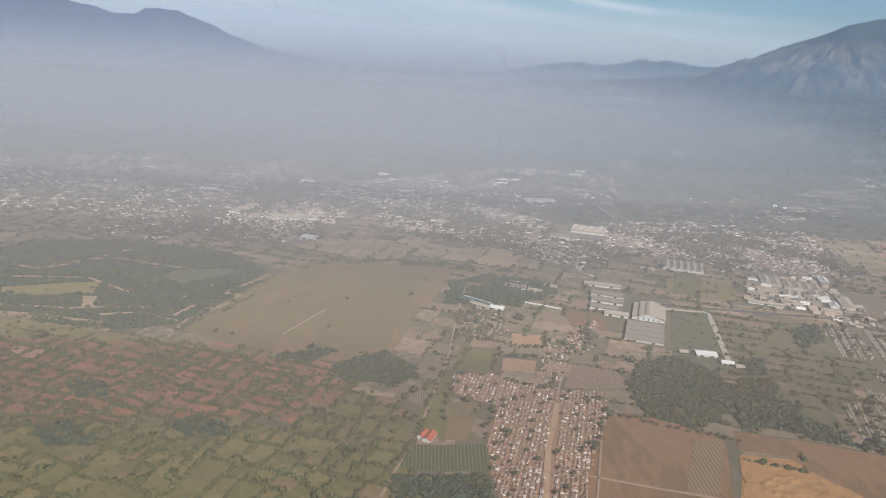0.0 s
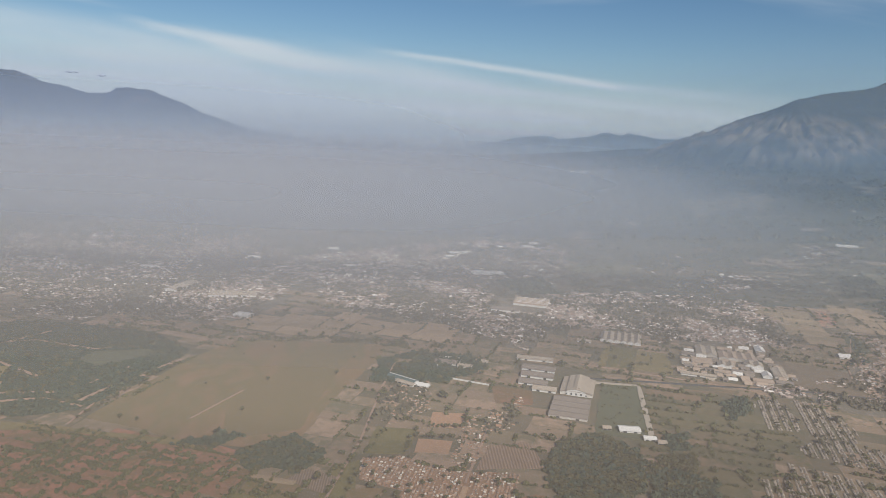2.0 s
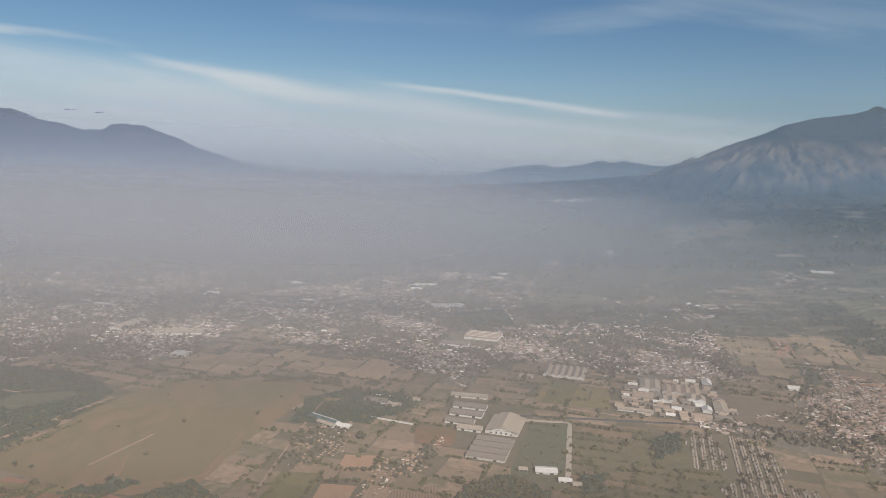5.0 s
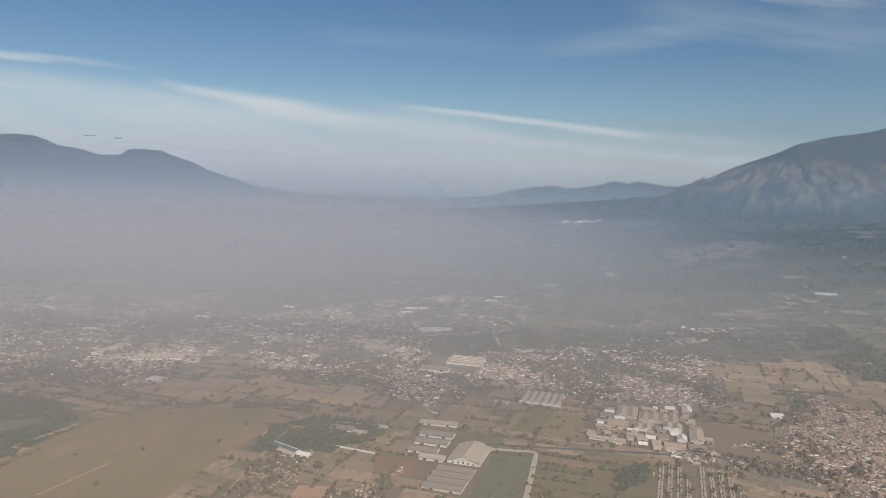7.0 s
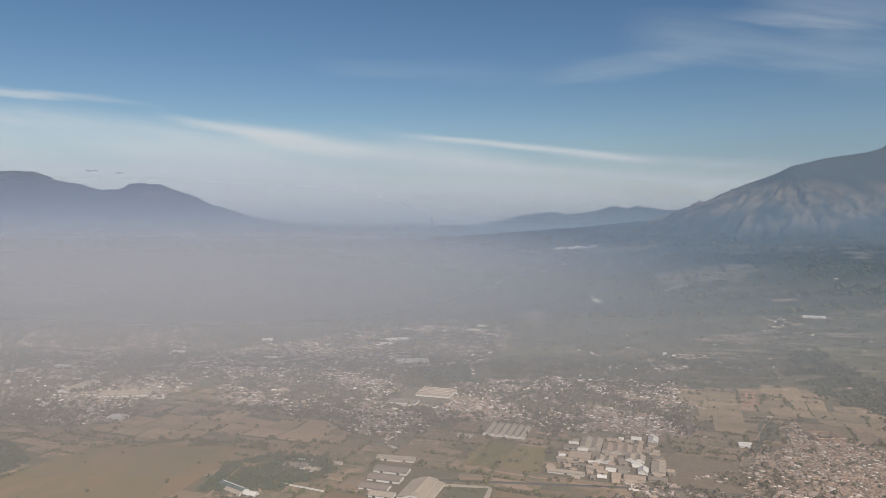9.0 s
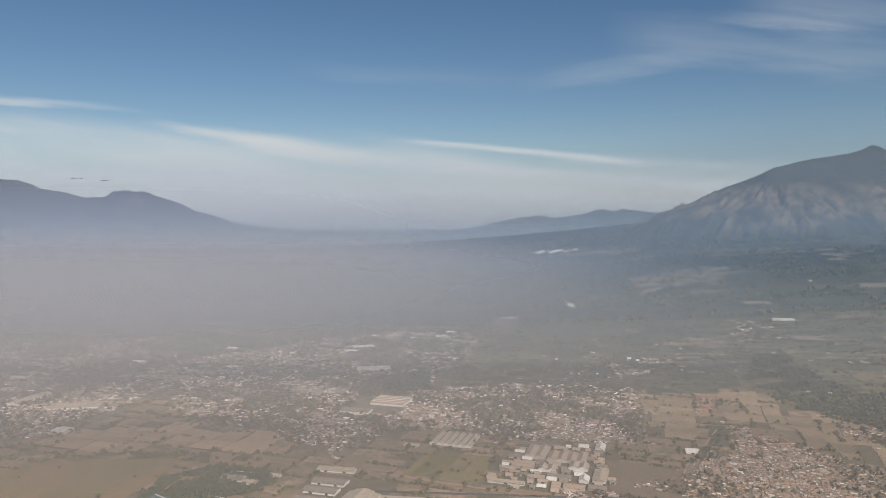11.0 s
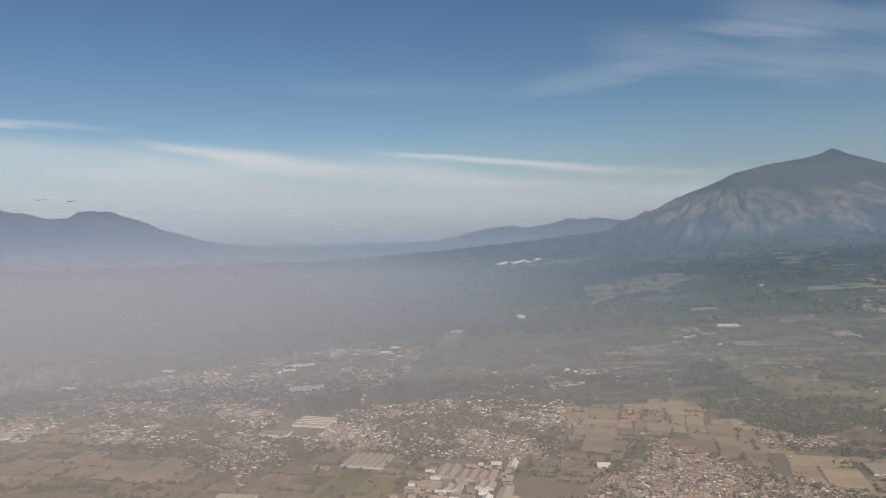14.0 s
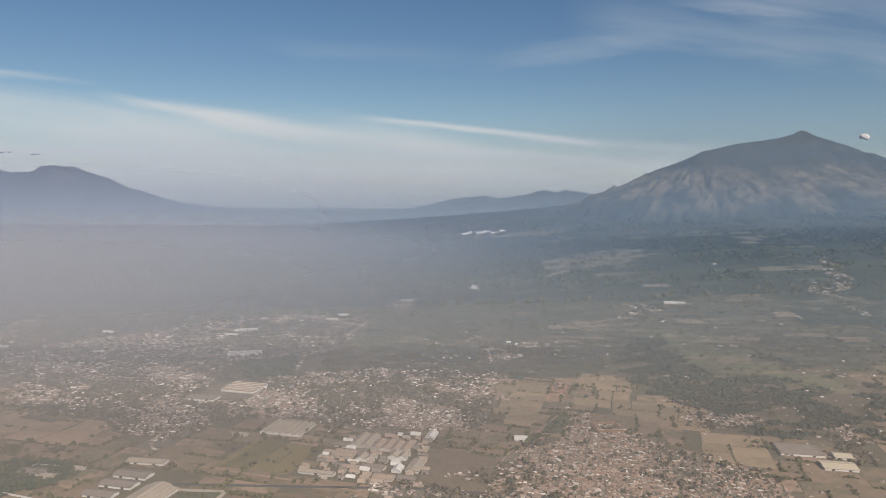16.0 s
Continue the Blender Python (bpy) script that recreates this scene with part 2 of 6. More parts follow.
GRASS_DARK = material("dull_grass", [(0.085, 0.09, 0.055), (0.11, 0.11, 0.065), (0.095, 0.10, 0.06)], grain=(0.3, 0.05), spread=0.8)
FIELD_BROWN = material("brown_earth", [(0.201, 0.106, 0.057), (0.242, 0.133, 0.072), (0.175, 0.106, 0.055), (0.216, 0.119, 0.063)], grain=(0.25, 0.03), spread=1.2, stretch=(1, 0.3, 1))
SHEET_TEAL = material("teal_sheet_roof", [(0.085, 0.125, 0.12), (0.12, 0.16, 0.15)], rough=0.7, grain=(0.8, 0.12), rows=0.8)
SHEET_CREAM = material("cream_sheet_roof", [(0.48, 0.40, 0.29), (0.56, 0.47, 0.34)], rough=0.85, grain=(0.8, 0.12))
ESTATE_ROOF = material("estate_roofs", [(0.26, 0.20, 0.155), (0.38, 0.31, 0.235), (0.30, 0.235, 0.18), (0.42, 0.35, 0.27), (0.28, 0.22, 0.17), (0.40, 0.34, 0.26)], rough=0.8, grain=(3.0, 0.4), spread=0.4, by="island")
CLAY = material("orange_clay", [(0.31, 0.175, 0.105), (0.37, 0.22, 0.135), (0.27, 0.165, 0.10)], grain=(0.3, 0.05), spread=0.9)
SAND = material("quarry_sand", [(0.31, 0.155, 0.060), (0.39, 0.205, 0.085), (0.25, 0.13, 0.056)], grain=(0.3, 0.06), spread=1.3)
PALE_ROAD = material("pale_road", [(0.30, 0.25, 0.19), (0.38, 0.32, 0.25), (0.27, 0.22, 0.17)], grain=(0.6, 0.1))
LANE = material("orange_lane", [(0.34, 0.205, 0.12), (0.42, 0.27, 0.165), (0.28, 0.175, 0.105)], grain=(0.5, 0.12), spread=1.2)
TRACK = material("earth_track", [(0.268, 0.176, 0.124), (0.319, 0.214, 0.152), (0.227, 0.152, 0.106)], grain=(0.6, 0.1))
ASPHALT = material("asphalt", [(0.075, 0.072, 0.068), (0.10, 0.095, 0.09)], grain=(0.6, 0.1))
LEAF = material("leaves", [(0.074, 0.078, 0.039), (0.108, 0.099, 0.051), (0.084, 0.083, 0.042), (0.134, 0.114, 0.061)], grain=(2.5, 0.1), spread=0.7, by="island", bump=0.2)
LEAF_DARK = material("dark_wood_leaves", [(0.050, 0.070, 0.047), (0.072, 0.088, 0.057), (0.060, 0.078, 0.052), (0.092, 0.100, 0.064)], grain=(2.5, 0.06), spread=0.9, by="island", bump=0.2)
LEAF_HEDGE = material("hedge_leaves", [(0.080, 0.083, 0.037), (0.115, 0.109, 0.050), (0.091, 0.091, 0.041), (0.144, 0.124, 0.059)], grain=(2.5, 0.1), spread=0.7, by="island", bump=0.2)
LEAF_TOWN = material("garden_leaves", [(0.085, 0.080, 0.052), (0.12, 0.105, 0.068), (0.095, 0.088, 0.057), (0.15, 0.125, 0.085)], grain=(2.5, 0.1), spread=0.7, by="island", bump=0.2)
SHEET_TAN = material("tan_sheet_roof", [(0.36, 0.27, 0.20), (0.45, 0.34, 0.255), (0.31, 0.235, 0.175)], rough=0.9, grain=(0.8, 0.12), spread=0.7, rows=0.8)
BARK = material("bark", [(0.10, 0.075, 0.05), (0.14, 0.11, 0.08)], grain=(6, 1))
TILE = material("clay_tile_roof", [(0.24, 0.125, 0.075), (0.36, 0.20, 0.12), (0.28, 0.165, 0.105), (0.44, 0.29, 0.19), (0.26, 0.155, 0.105), (0.38, 0.235, 0.15), (0.20, 0.12, 0.08), (0.78, 0.70, 0.58), (0.32, 0.20, 0.13)], rough=0.8, grain=(3.0, 0.4), spread=0.5, by="object", rows=1.2)
TOWN_ROOF = material("town_roofs", [(0.17, 0.13, 0.105), (0.29, 0.20, 0.155), (0.22, 0.17, 0.14), (0.34, 0.23, 0.175), (0.74, 0.67, 0.60), (0.24, 0.18, 0.145), (0.38, 0.29, 0.23), (0.26, 0.19, 0.155), (0.34, 0.23, 0.18), (0.22, 0.165, 0.135), (0.40, 0.31, 0.25), (0.82, 0.76, 0.68)], rough=0.75, grain=(3.0, 0.4), spread=0.2, by="island")
VILLAGE_ROOF = material("village_roofs", [(0.24, 0.125, 0.075), (0.36, 0.20, 0.12), (0.28, 0.165, 0.105), (0.44, 0.29, 0.19), (0.26, 0.155, 0.105), (0.38, 0.235, 0.15), (0.20, 0.12, 0.08), (0.78, 0.70, 0.58), (0.32, 0.20, 0.13)], rough=0.8, grain=(3.0, 0.4), spread=0.3, by="island")
EAST_ROOF = material("kampung_roofs", [(0.20, 0.13, 0.095), (0.27, 0.17, 0.12), (0.24, 0.165, 0.12), (0.33, 0.215, 0.155), (0.27, 0.18, 0.13), (0.36, 0.265, 0.20), (0.22, 0.15, 0.11), (0.34, 0.22, 0.155), (0.58, 0.53, 0.46), (0.28, 0.19, 0.14)], rough=0.75, grain=(3.0, 0.4), spread=0.2, by="island")
RED_ROWS = material("red_tile_rows", [(0.30, 0.14, 0.09), (0.40, 0.20, 0.13), (0.34, 0.17, 0.11), (0.46, 0.27, 0.19), (0.33, 0.16, 0.105)], rough=0.8, grain=(3.0, 0.4), spread=0.4, by="island")
PLASTER = material("pale_plaster", [(0.36, 0.31, 0.26), (0.46, 0.40, 0.34), (0.30, 0.26, 0.22), (0.58, 0.53, 0.47)], grain=(1.5, 0.2), by="object")
TOWN_WALL = material("town_walls", [(0.21, 0.18, 0.155), (0.32, 0.275, 0.235), (0.25, 0.215, 0.185), (0.36, 0.31, 0.265), (0.60, 0.54, 0.48)], grain=(1.5, 0.2), by="island")
SHEET_GREY = material("grey_sheet_roof", [(0.225, 0.185, 0.15), (0.28, 0.23, 0.19), (0.20, 0.165, 0.135)], rough=0.9, grain=(0.8, 0.12), spread=0.9, rows=0.8)
SHEET_PALE = material("pale_sheet_roof", [(0.37, 0.30, 0.23), (0.46, 0.38, 0.295), (0.31, 0.25, 0.19)], rough=0.9, grain=(0.8, 0.12), spread=0.9, rows=0.8)
SHEET_WHITE = material("white_sheet_roof", [(0.53, 0.49, 0.44), (0.63, 0.59, 0.54), (0.47, 0.43, 0.38)], rough=0.85, grain=(0.8, 0.12), spread=0.5)
SHEET_BRIGHT = material("bright_sheet_roof", [(0.74, 0.72, 0.69), (0.82, 0.80, 0.77)], rough=0.7, grain=(0.8, 0.12), spread=0.5)
WHITE_WALL = material("white_wall", [(0.50, 0.48, 0.44), (0.60, 0.57, 0.53), (0.45, 0.43, 0.39)], grain=(1.0, 0.15))
RED_ROOF = material("red_roof", [(0.40, 0.10, 0.06), (0.50, 0.14, 0.08), (0.45, 0.12, 0.07)], rough=0.7, grain=(2.0, 0.3), rows=1.0)
DOOR_DARK = material("dark_opening", [(0.05, 0.05, 0.05), (0.08, 0.075, 0.07)], grain=(2, 0.5))
ROCK = material("mountain_slope", [(0.036, 0.043, 0.040), (0.055, 0.058, 0.048), (0.042, 0.048, 0.042), (0.10, 0.09, 0.075)], grain=(0.02, 0.006), spread=1.4)


def volcano_material():
    """Bush on the summit, bare eroded gullies half way up, forest below."""
    m = bpy.data.materials.new("volcano_slope")
    m.use_nodes = True
    t = m.node_tree
    bsdf = t.nodes["Principled BSDF"]
    bsdf.inputs["Roughness"].default_value, bsdf.inputs["Specular IOR Level"].default_value = 1.0, 0.1
    geo = t.nodes.new("ShaderNodeNewGeometry")
    sep = t.nodes.new("ShaderNodeSeparateXYZ")
    t.links.new(geo.outputs["Position"], sep.inputs[0])

    def noise_of(scale, detail=6.0, down=1.0):
        n = t.nodes.new("ShaderNodeTexNoise")
        n.inputs["Scale"].default_value, n.inputs["Detail"].default_value, n.inputs["Roughness"].default_value = scale, detail, 0.62
        squash = t.nodes.new("ShaderNodeMapping")
        squash.inputs["Scale"].default_value = (1.0, 1.0, down)
        t.links.new(geo.outputs["Position"], squash.inputs["Vector"])
        t.links.new(squash.outputs[0], n.inputs["Vector"])
        return n.outputs[0]

    def calc(op, a, b=0.0, c=0.0):
        n = t.nodes.new("ShaderNodeMath")
        n.operation = op
        for i, v in enumerate((a, b, c)):
            if isinstance(v, (int, float)):
                n.inputs[i].default_value = v
            else:
                t.links.new(v, n.inputs[i])
        return n.outputs[0]

    def step(v, lo, hi):
        n = t.nodes.new("ShaderNodeMapRange")
        n.interpolation_type = "SMOOTHSTEP"
        t.links.new(v, n.inputs["Value"])
        n.inputs["From Min"].default_value, n.inputs["From Max"].default_value = lo, hi
        return n.outputs["Result"]

    stored = t.nodes.new("ShaderNodeAttribute")
    stored.attribute_name = "rock"
    bare = calc("MULTIPLY", stored.outputs["Fac"], step(noise_of(0.045, 8.0), 0.22, 0.56))
    ramp = t.nodes.new("ShaderNodeValToRGB")
    for i, (p, c) in enumerate(((0.3, (0.034, 0.040, 0.032, 1)), (0.7, (0.056, 0.058, 0.044, 1)))):
        ramp.color_ramp.elements[i].position, ramp.color_ramp.elements[i].color = p, c
    t.links.new(noise_of(0.02), ramp.inputs[0])
    rock = t.nodes.new("ShaderNodeValToRGB")
    for i, (p, c) in enumerate(((0.3, (0.118, 0.094, 0.064, 1)), (0.7, (0.25, 0.198, 0.132, 1)))):
        rock.color_ramp.elements[i].position, rock.color_ramp.elements[i].color = p, c
    t.links.new(noise_of(0.05, 8.0, 0.5), rock.inputs[0])
    mixed = t.nodes.new("ShaderNodeMix")
    mixed.data_type = "RGBA"
    t.links.new(bare, mixed.inputs["Factor"])
    t.links.new(ramp.outputs[0], mixed.inputs["A"])
    t.links.new(rock.outputs[0], mixed.inputs["B"])
    t.links.new(mixed.outputs["Result"], bsdf.inputs["Base Color"])
    return m


VOLCANO = volcano_material()


# warm haze tint for the lower part of the painted sheets
LOW_HAZE = (0.362, 0.298, 0.255)


def haze_material(name, colour, east, bottom, full, top, gone, most, left, right, patch, span, rise=0.0, land=0.0, low_tint=(5.0, 100.0, 1.0), reach=(350.0, 900.0)):
    """Aerial haze painted on a sheet as tint and opacity: clear at its foot (bottom to full) and above its top (top to
    gone, in metres), most opaque by the share given, times left to right across its span in x, and uneven by patch. Its
    top lies higher by rise (or lower, where that is negative) across reach towards the volcano, and its foot by land,
    as the ground does. The low tint: from and up to which height it warms the sheet, and how much."""
    m = bpy.data.materials.new(name)
    m.use_nodes = True
    t = m.node_tree
    t.nodes.clear()
    geo = t.nodes.new("ShaderNodeNewGeometry")
    sep = t.nodes.new("ShaderNodeSeparateXYZ")
    t.links.new(geo.outputs["Position"], sep.inputs[0])

    def calc(op, a, b=0.0, c=0.0):
        n = t.nodes.new("ShaderNodeMath")
        n.operation = op
        for i, v in enumerate((a, b, c)):
            if isinstance(v, (int, float)):
                n.inputs[i].default_value = v
            else:
                t.links.new(v, n.inputs[i])
        return n.outputs[0]

    def step(v, lo, hi, a=0.0, b=1.0, smooth=True):
        n = t.nodes.new("ShaderNodeMapRange")
        n.interpolation_type = "SMOOTHSTEP" if smooth else "LINEAR"
        t.links.new(v, n.inputs["Value"])
        for key, w in (("From Min", lo), ("From Max", hi), ("To Min", a), ("To Max", b)):
            n.inputs[key].default_value = w
        return n.outputs["Result"]

    mp = t.nodes.new("ShaderNodeMapping")
    mp.inputs["Scale"].default_value = (1.0, 1.0, 5.0)
    t.links.new(geo.outputs["Position"], mp.inputs["Vector"])
    n = t.nodes.new("ShaderNodeTexNoise")
    n.inputs["Scale"].default_value, n.inputs["Detail"].default_value = 0.0022, 2.0
    t.links.new(mp.outputs[0], n.inputs["Vector"])
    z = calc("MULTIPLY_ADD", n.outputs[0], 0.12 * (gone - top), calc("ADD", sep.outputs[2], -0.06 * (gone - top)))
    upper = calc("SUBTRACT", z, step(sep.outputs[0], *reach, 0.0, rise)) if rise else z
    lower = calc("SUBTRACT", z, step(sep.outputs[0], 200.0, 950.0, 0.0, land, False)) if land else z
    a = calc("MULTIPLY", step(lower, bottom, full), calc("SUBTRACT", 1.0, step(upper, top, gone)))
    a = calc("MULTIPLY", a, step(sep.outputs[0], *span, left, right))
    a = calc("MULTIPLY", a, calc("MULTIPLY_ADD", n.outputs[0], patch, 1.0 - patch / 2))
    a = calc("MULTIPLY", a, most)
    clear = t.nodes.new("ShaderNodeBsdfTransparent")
    painted_haze = t.nodes.new("ShaderNodeBsdfDiffuse")
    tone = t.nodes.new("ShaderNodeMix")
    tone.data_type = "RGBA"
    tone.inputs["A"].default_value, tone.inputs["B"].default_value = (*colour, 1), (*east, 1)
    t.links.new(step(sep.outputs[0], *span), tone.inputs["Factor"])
    # the painted haze turns to its warm tint near the ground
    tinted = t.nodes.new("ShaderNodeMix")
    tinted.data_type = "RGBA"
    tinted.inputs["A"].default_value = (*LOW_HAZE, 1)
    t.links.new(tone.outputs["Result"], tinted.inputs["B"])
    t.links.new(step(sep.outputs[2], low_tint[0], low_tint[1], 1.0 - low_tint[2], 1.0), tinted.inputs["Factor"])
    t.links.new(tinted.outputs["Result"], painted_haze.inputs["Color"])
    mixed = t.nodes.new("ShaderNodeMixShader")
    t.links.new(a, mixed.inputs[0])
    t.links.new(clear.outputs[0], mixed.inputs[1])
    t.links.new(painted_haze.outputs[0], mixed.inputs[2])
    out = t.nodes.new("ShaderNodeOutputMaterial")
    t.links.new(mixed.outputs[0], out.inputs["Surface"])
    return m


# ---------------------------------------------------------------- building helpers
rng = np.random.default_rng(7)


def smooth(a, b, v):
    u = np.clip((v - a) / (b - a), 0, 1)
    return u * u * (3 - 2 * u)


PEAK = (1859.0, 2733.0)


def height(x, y):
    """The lie of the land: a plain that rises gently, and the apron of the volcano."""
    x, y = np.asarray(x, float), np.asarray(y, float)
    r = np.hypot(x - PEAK[0], y - PEAK[1])
    plain = 0.0135 * np.maximum(0, y - 650) * smooth(600, 1100, y)
    apron = np.interp(r, [0, 915, 1150, 1560, 1790, 2150, 2450], [130, 110, 86, 54, 40, 14, 0])
    return np.maximum(plain, apron) + 0.25 * np.minimum(plain, apron)


def mesh_of(name, verts, tris, mats=(), mat_index=None, flat=True):
    """A mesh from arrays of corners and triangles."""
    me = bpy.data.meshes.new(name)
    verts, tris = np.asarray(verts, np.float32), np.asarray(tris, np.int32)
    me.vertices.add(len(verts))
    me.vertices.foreach_set("co", verts.ravel())
    me.loops.add(tris.size)
    me.loops.foreach_set("vertex_index", tris.ravel())
    me.polygons.add(len(tris))
    me.polygons.foreach_set("loop_start", np.arange(0, tris.size, 3, dtype=np.int32))
    for m in mats:
        me.materials.append(m)
    if mat_index is not None:
        me.polygons.foreach_set("material_index", np.asarray(mat_index, np.int32))
    me.polygons.foreach_set("use_smooth", np.full(len(tris), not flat))
    me.update(calc_edges=True)
    me.validate()
    return me


def part(name, me, parent, label="", at=None):
    ob = new(name, me)
    ob.parent = parent
    if at is not None:
        ob.matrix_basis = at
    if label:
        tagged(ob, label)
    return ob


def inside(poly, x, y):
    poly = np.asarray(poly, float)
    x, y = np.asarray(x, float), np.asarray(y, float)
    hit = np.zeros(x.shape, bool)
    for (xa, ya), (xb, yb) in zip(poly, np.roll(poly, -1, 0)):
        cross = (ya > y) != (yb > y)
        hit ^= cross & (x < (xb - xa) * (y - ya) / (yb - ya + 1e-9) + xa)
    return hit


def sprinkle(poly, count, gap=0.0, jitter=1.0, edge=4.0):
    """Up to count places spread evenly but unevenly enough inside an outline."""
    poly = np.asarray(poly, float)
    lo, hi = poly.min(0), poly.max(0)
    area = 0.5 * abs(np.dot(poly[:, 0], np.roll(poly[:, 1], 1)) - np.dot(poly[:, 1], np.roll(poly[:, 0], 1)))
    s = max(gap, math.sqrt(area / max(count, 1)))
    gx, gy = np.meshgrid(np.arange(lo[0], hi[0] + s, s), np.arange(lo[1], hi[1] + s, s))
    p = np.c_[gx.ravel(), gy.ravel()] + rng.uniform(-0.5, 0.5, (gx.size, 2)) * s * jitter
    # a wood or thicket ends in bays and tongues, not along a ruler
    off = np.array([[noise.noise(Vector((a * 0.07, b * 0.07, k))) + 0.6 * noise.noise(Vector((a * 0.22, b * 0.22, k + 3))) for k in (31.0, 37.0)] for a, b in p]).reshape(-1, 2) * edge
    return p[inside(poly, p[:, 0] + off[:, 0], p[:, 1] + off[:, 1])]


def ragged(p, scale, cut, seed):
    """Leaves irregular gaps among places."""
    lumps = np.array([noise.noise(Vector((a * scale, b * scale * 1.8, seed))) for a, b in p])
    return p[lumps > cut]


def scatter(name, templates, places, scales, turns, mats, z=None, flat=True):
    """One mesh of many copies: templates are (corners, triangles, material numbers)."""
    places = np.asarray(places, float)
    if z is None:
        z = height(places[:, 0], places[:, 1])
    scales = np.broadcast_to(np.asarray(scales, float).reshape(len(places), -1), (len(places), 3))
    pick = rng.integers(0, len(templates), len(places))
    all_v, all_t, all_m, base = [], [], [], 0
    for k, (tv, tt, tm) in enumerate(templates):
        who = np.nonzero(pick == k)[0]
        if not len(who):
            continue
        c, s = np.cos(turns[who])[:, None], np.sin(turns[who])[:, None]
        v = tv[None] * scales[who][:, None, :]
        x = v[..., 0] * c - v[..., 1] * s + places[who, 0][:, None]
        y = v[..., 0] * s + v[..., 1] * c + places[who, 1][:, None]
        w = v[..., 2] + np.asarray(z)[who][:, None]
        all_v.append(np.stack([x, y, w], -1).reshape(-1, 3))
        all_t.append((tt[None] + (np.arange(len(who)) * len(tv))[:, None, None]).reshape(-1, 3) + base)
        all_m.append(np.tile(tm, len(who)))
        base += len(who) * len(tv)
    return new(name, mesh_of(name, np.concatenate(all_v), np.concatenate(all_t), mats, np.concatenate(all_m), flat))


def bm_arrays(bm):
    bmesh.ops.triangulate(bm, faces=bm.faces[:])
    bm.verts.index_update()
    v = np.array([p.co[:] for p in bm.verts])
    f = np.array([[q.index for q in p.verts] for p in bm.faces])
    i = np.array([p.material_index for p in bm.faces])
    bm.free()
    return v, f, i


def blob(bm, centre, size, seed, level=1, mat=0):
    """A lumpy clump of leaves."""
    made = bmesh.ops.create_icosphere(bm, subdivisions=max(level, 1), radius=1.0)["verts"] if level else bmesh.ops.create_uvsphere(bm, u_segments=5, v_segments=3, radius=1.0)["verts"]
    for v in made:
        n = noise.noise(v.co * 1.7 + Vector((seed * 3.1, seed, 0)))
        v.co = Vector(centre) + Vector([a * b for a, b in zip(v.co * (1 + 0.55 * n), size)])
    for f in {f for v in made for f in v.link_faces}:
        f.material_index = mat
    return made


def leaf_arrays(seed, leaves, lobes=1, low=0.25, high=0.5):
    """A loose clump of leafy twigs: three-cornered sprays that face outwards, thinning towards an uneven outline."""
    r = np.random.default_rng(seed)
    centre = np.c_[r.uniform(-0.5, 0.5, (lobes, 2)), r.uniform(0.75, 1.15, lobes)] if lobes > 1 else np.array([(0.0, 0.0, 0.85)])
    size = r.uniform(0.5, 0.72, lobes) if lobes > 1 else np.array([0.85])
    own = r.integers(0, lobes, leaves)
    out = r.normal(0, 1, (leaves, 3)) * (1, 1, 0.9)
    out /= np.linalg.norm(out, axis=1)[:, None]
    out[:, 2] = np.where(out[:, 2] < -0.35, -out[:, 2], out[:, 2])
    at = centre[own] + out * (size[own] * r.uniform(0.55, 1.0, leaves) ** 0.6)[:, None] * (1, 1, 0.85)
    face = out + r.normal(0, 0.45, (leaves, 3)) + (0, 0, 0.3)
    face /= np.linalg.norm(face, axis=1)[:, None]
    side = np.cross(face, r.normal(0, 1, (leaves, 3)))
    side /= np.linalg.norm(side, axis=1)[:, None]
    up = np.cross(face, side)
    w = r.uniform(low, high, (leaves, 1))
    v = np.stack([at + side * w, at - side * w * 0.55 + up * w * 0.8, at - side * w * 0.5 - up * w * 0.8], 1).reshape(-1, 3)
    return v, np.arange(leaves * 3).reshape(-1, 3), np.zeros(leaves, int)


BUSHES = [leaf_arrays(s, 40, 2) for s in range(5)]
CROWNS = [leaf_arrays(20 + s, 72, 4, 0.2, 0.4) for s in range(6)]
TUFTS = [leaf_arrays(40 + s, 22, 1, 0.32, 0.62) for s in range(10)]
FAR_TUFTS = [leaf_arrays(60 + s, 11, 1, 0.5, 0.85) for s in range(10)]


def box_faces(bm, x0, x1, y0, y1, z0, z1, mat=0, bottom=False):
    v = [bm.verts.new(p) for p in ((x0, y0, z0), (x1, y0, z0), (x1, y1, z0), (x0, y1, z0), (x0, y0, z1), (x1, y0, z1), (x1, y1, z1), (x0, y1, z1))]
    for q in ((0, 1, 5, 4), (1, 2, 6, 5), (2, 3, 7, 6), (3, 0, 4, 7), (4, 5, 6, 7)) + (((3, 2, 1, 0),) if bottom else ()):
        bm.faces.new([v[i] for i in q]).material_index = mat


def gable_walls(bm, w, d, eave, ridge, mat=0):
    """Four walls with gable ends; the ridge runs along x."""
    a = [bm.verts.new(p) for p in ((-w, -d, 0), (w, -d, 0), (w, d, 0), (-w, d, 0), (-w, -d, eave), (w, -d, eave), (w, d, eave), (-w, d, eave), (-w, 0, ridge), (w, 0, ridge))]
    for q in ((0, 1, 5, 4), (2, 3, 7, 6), (1, 2, 6, 9, 5), (3, 0, 4, 8, 7)):
        bm.faces.new([a[i] for i in q]).material_index = mat


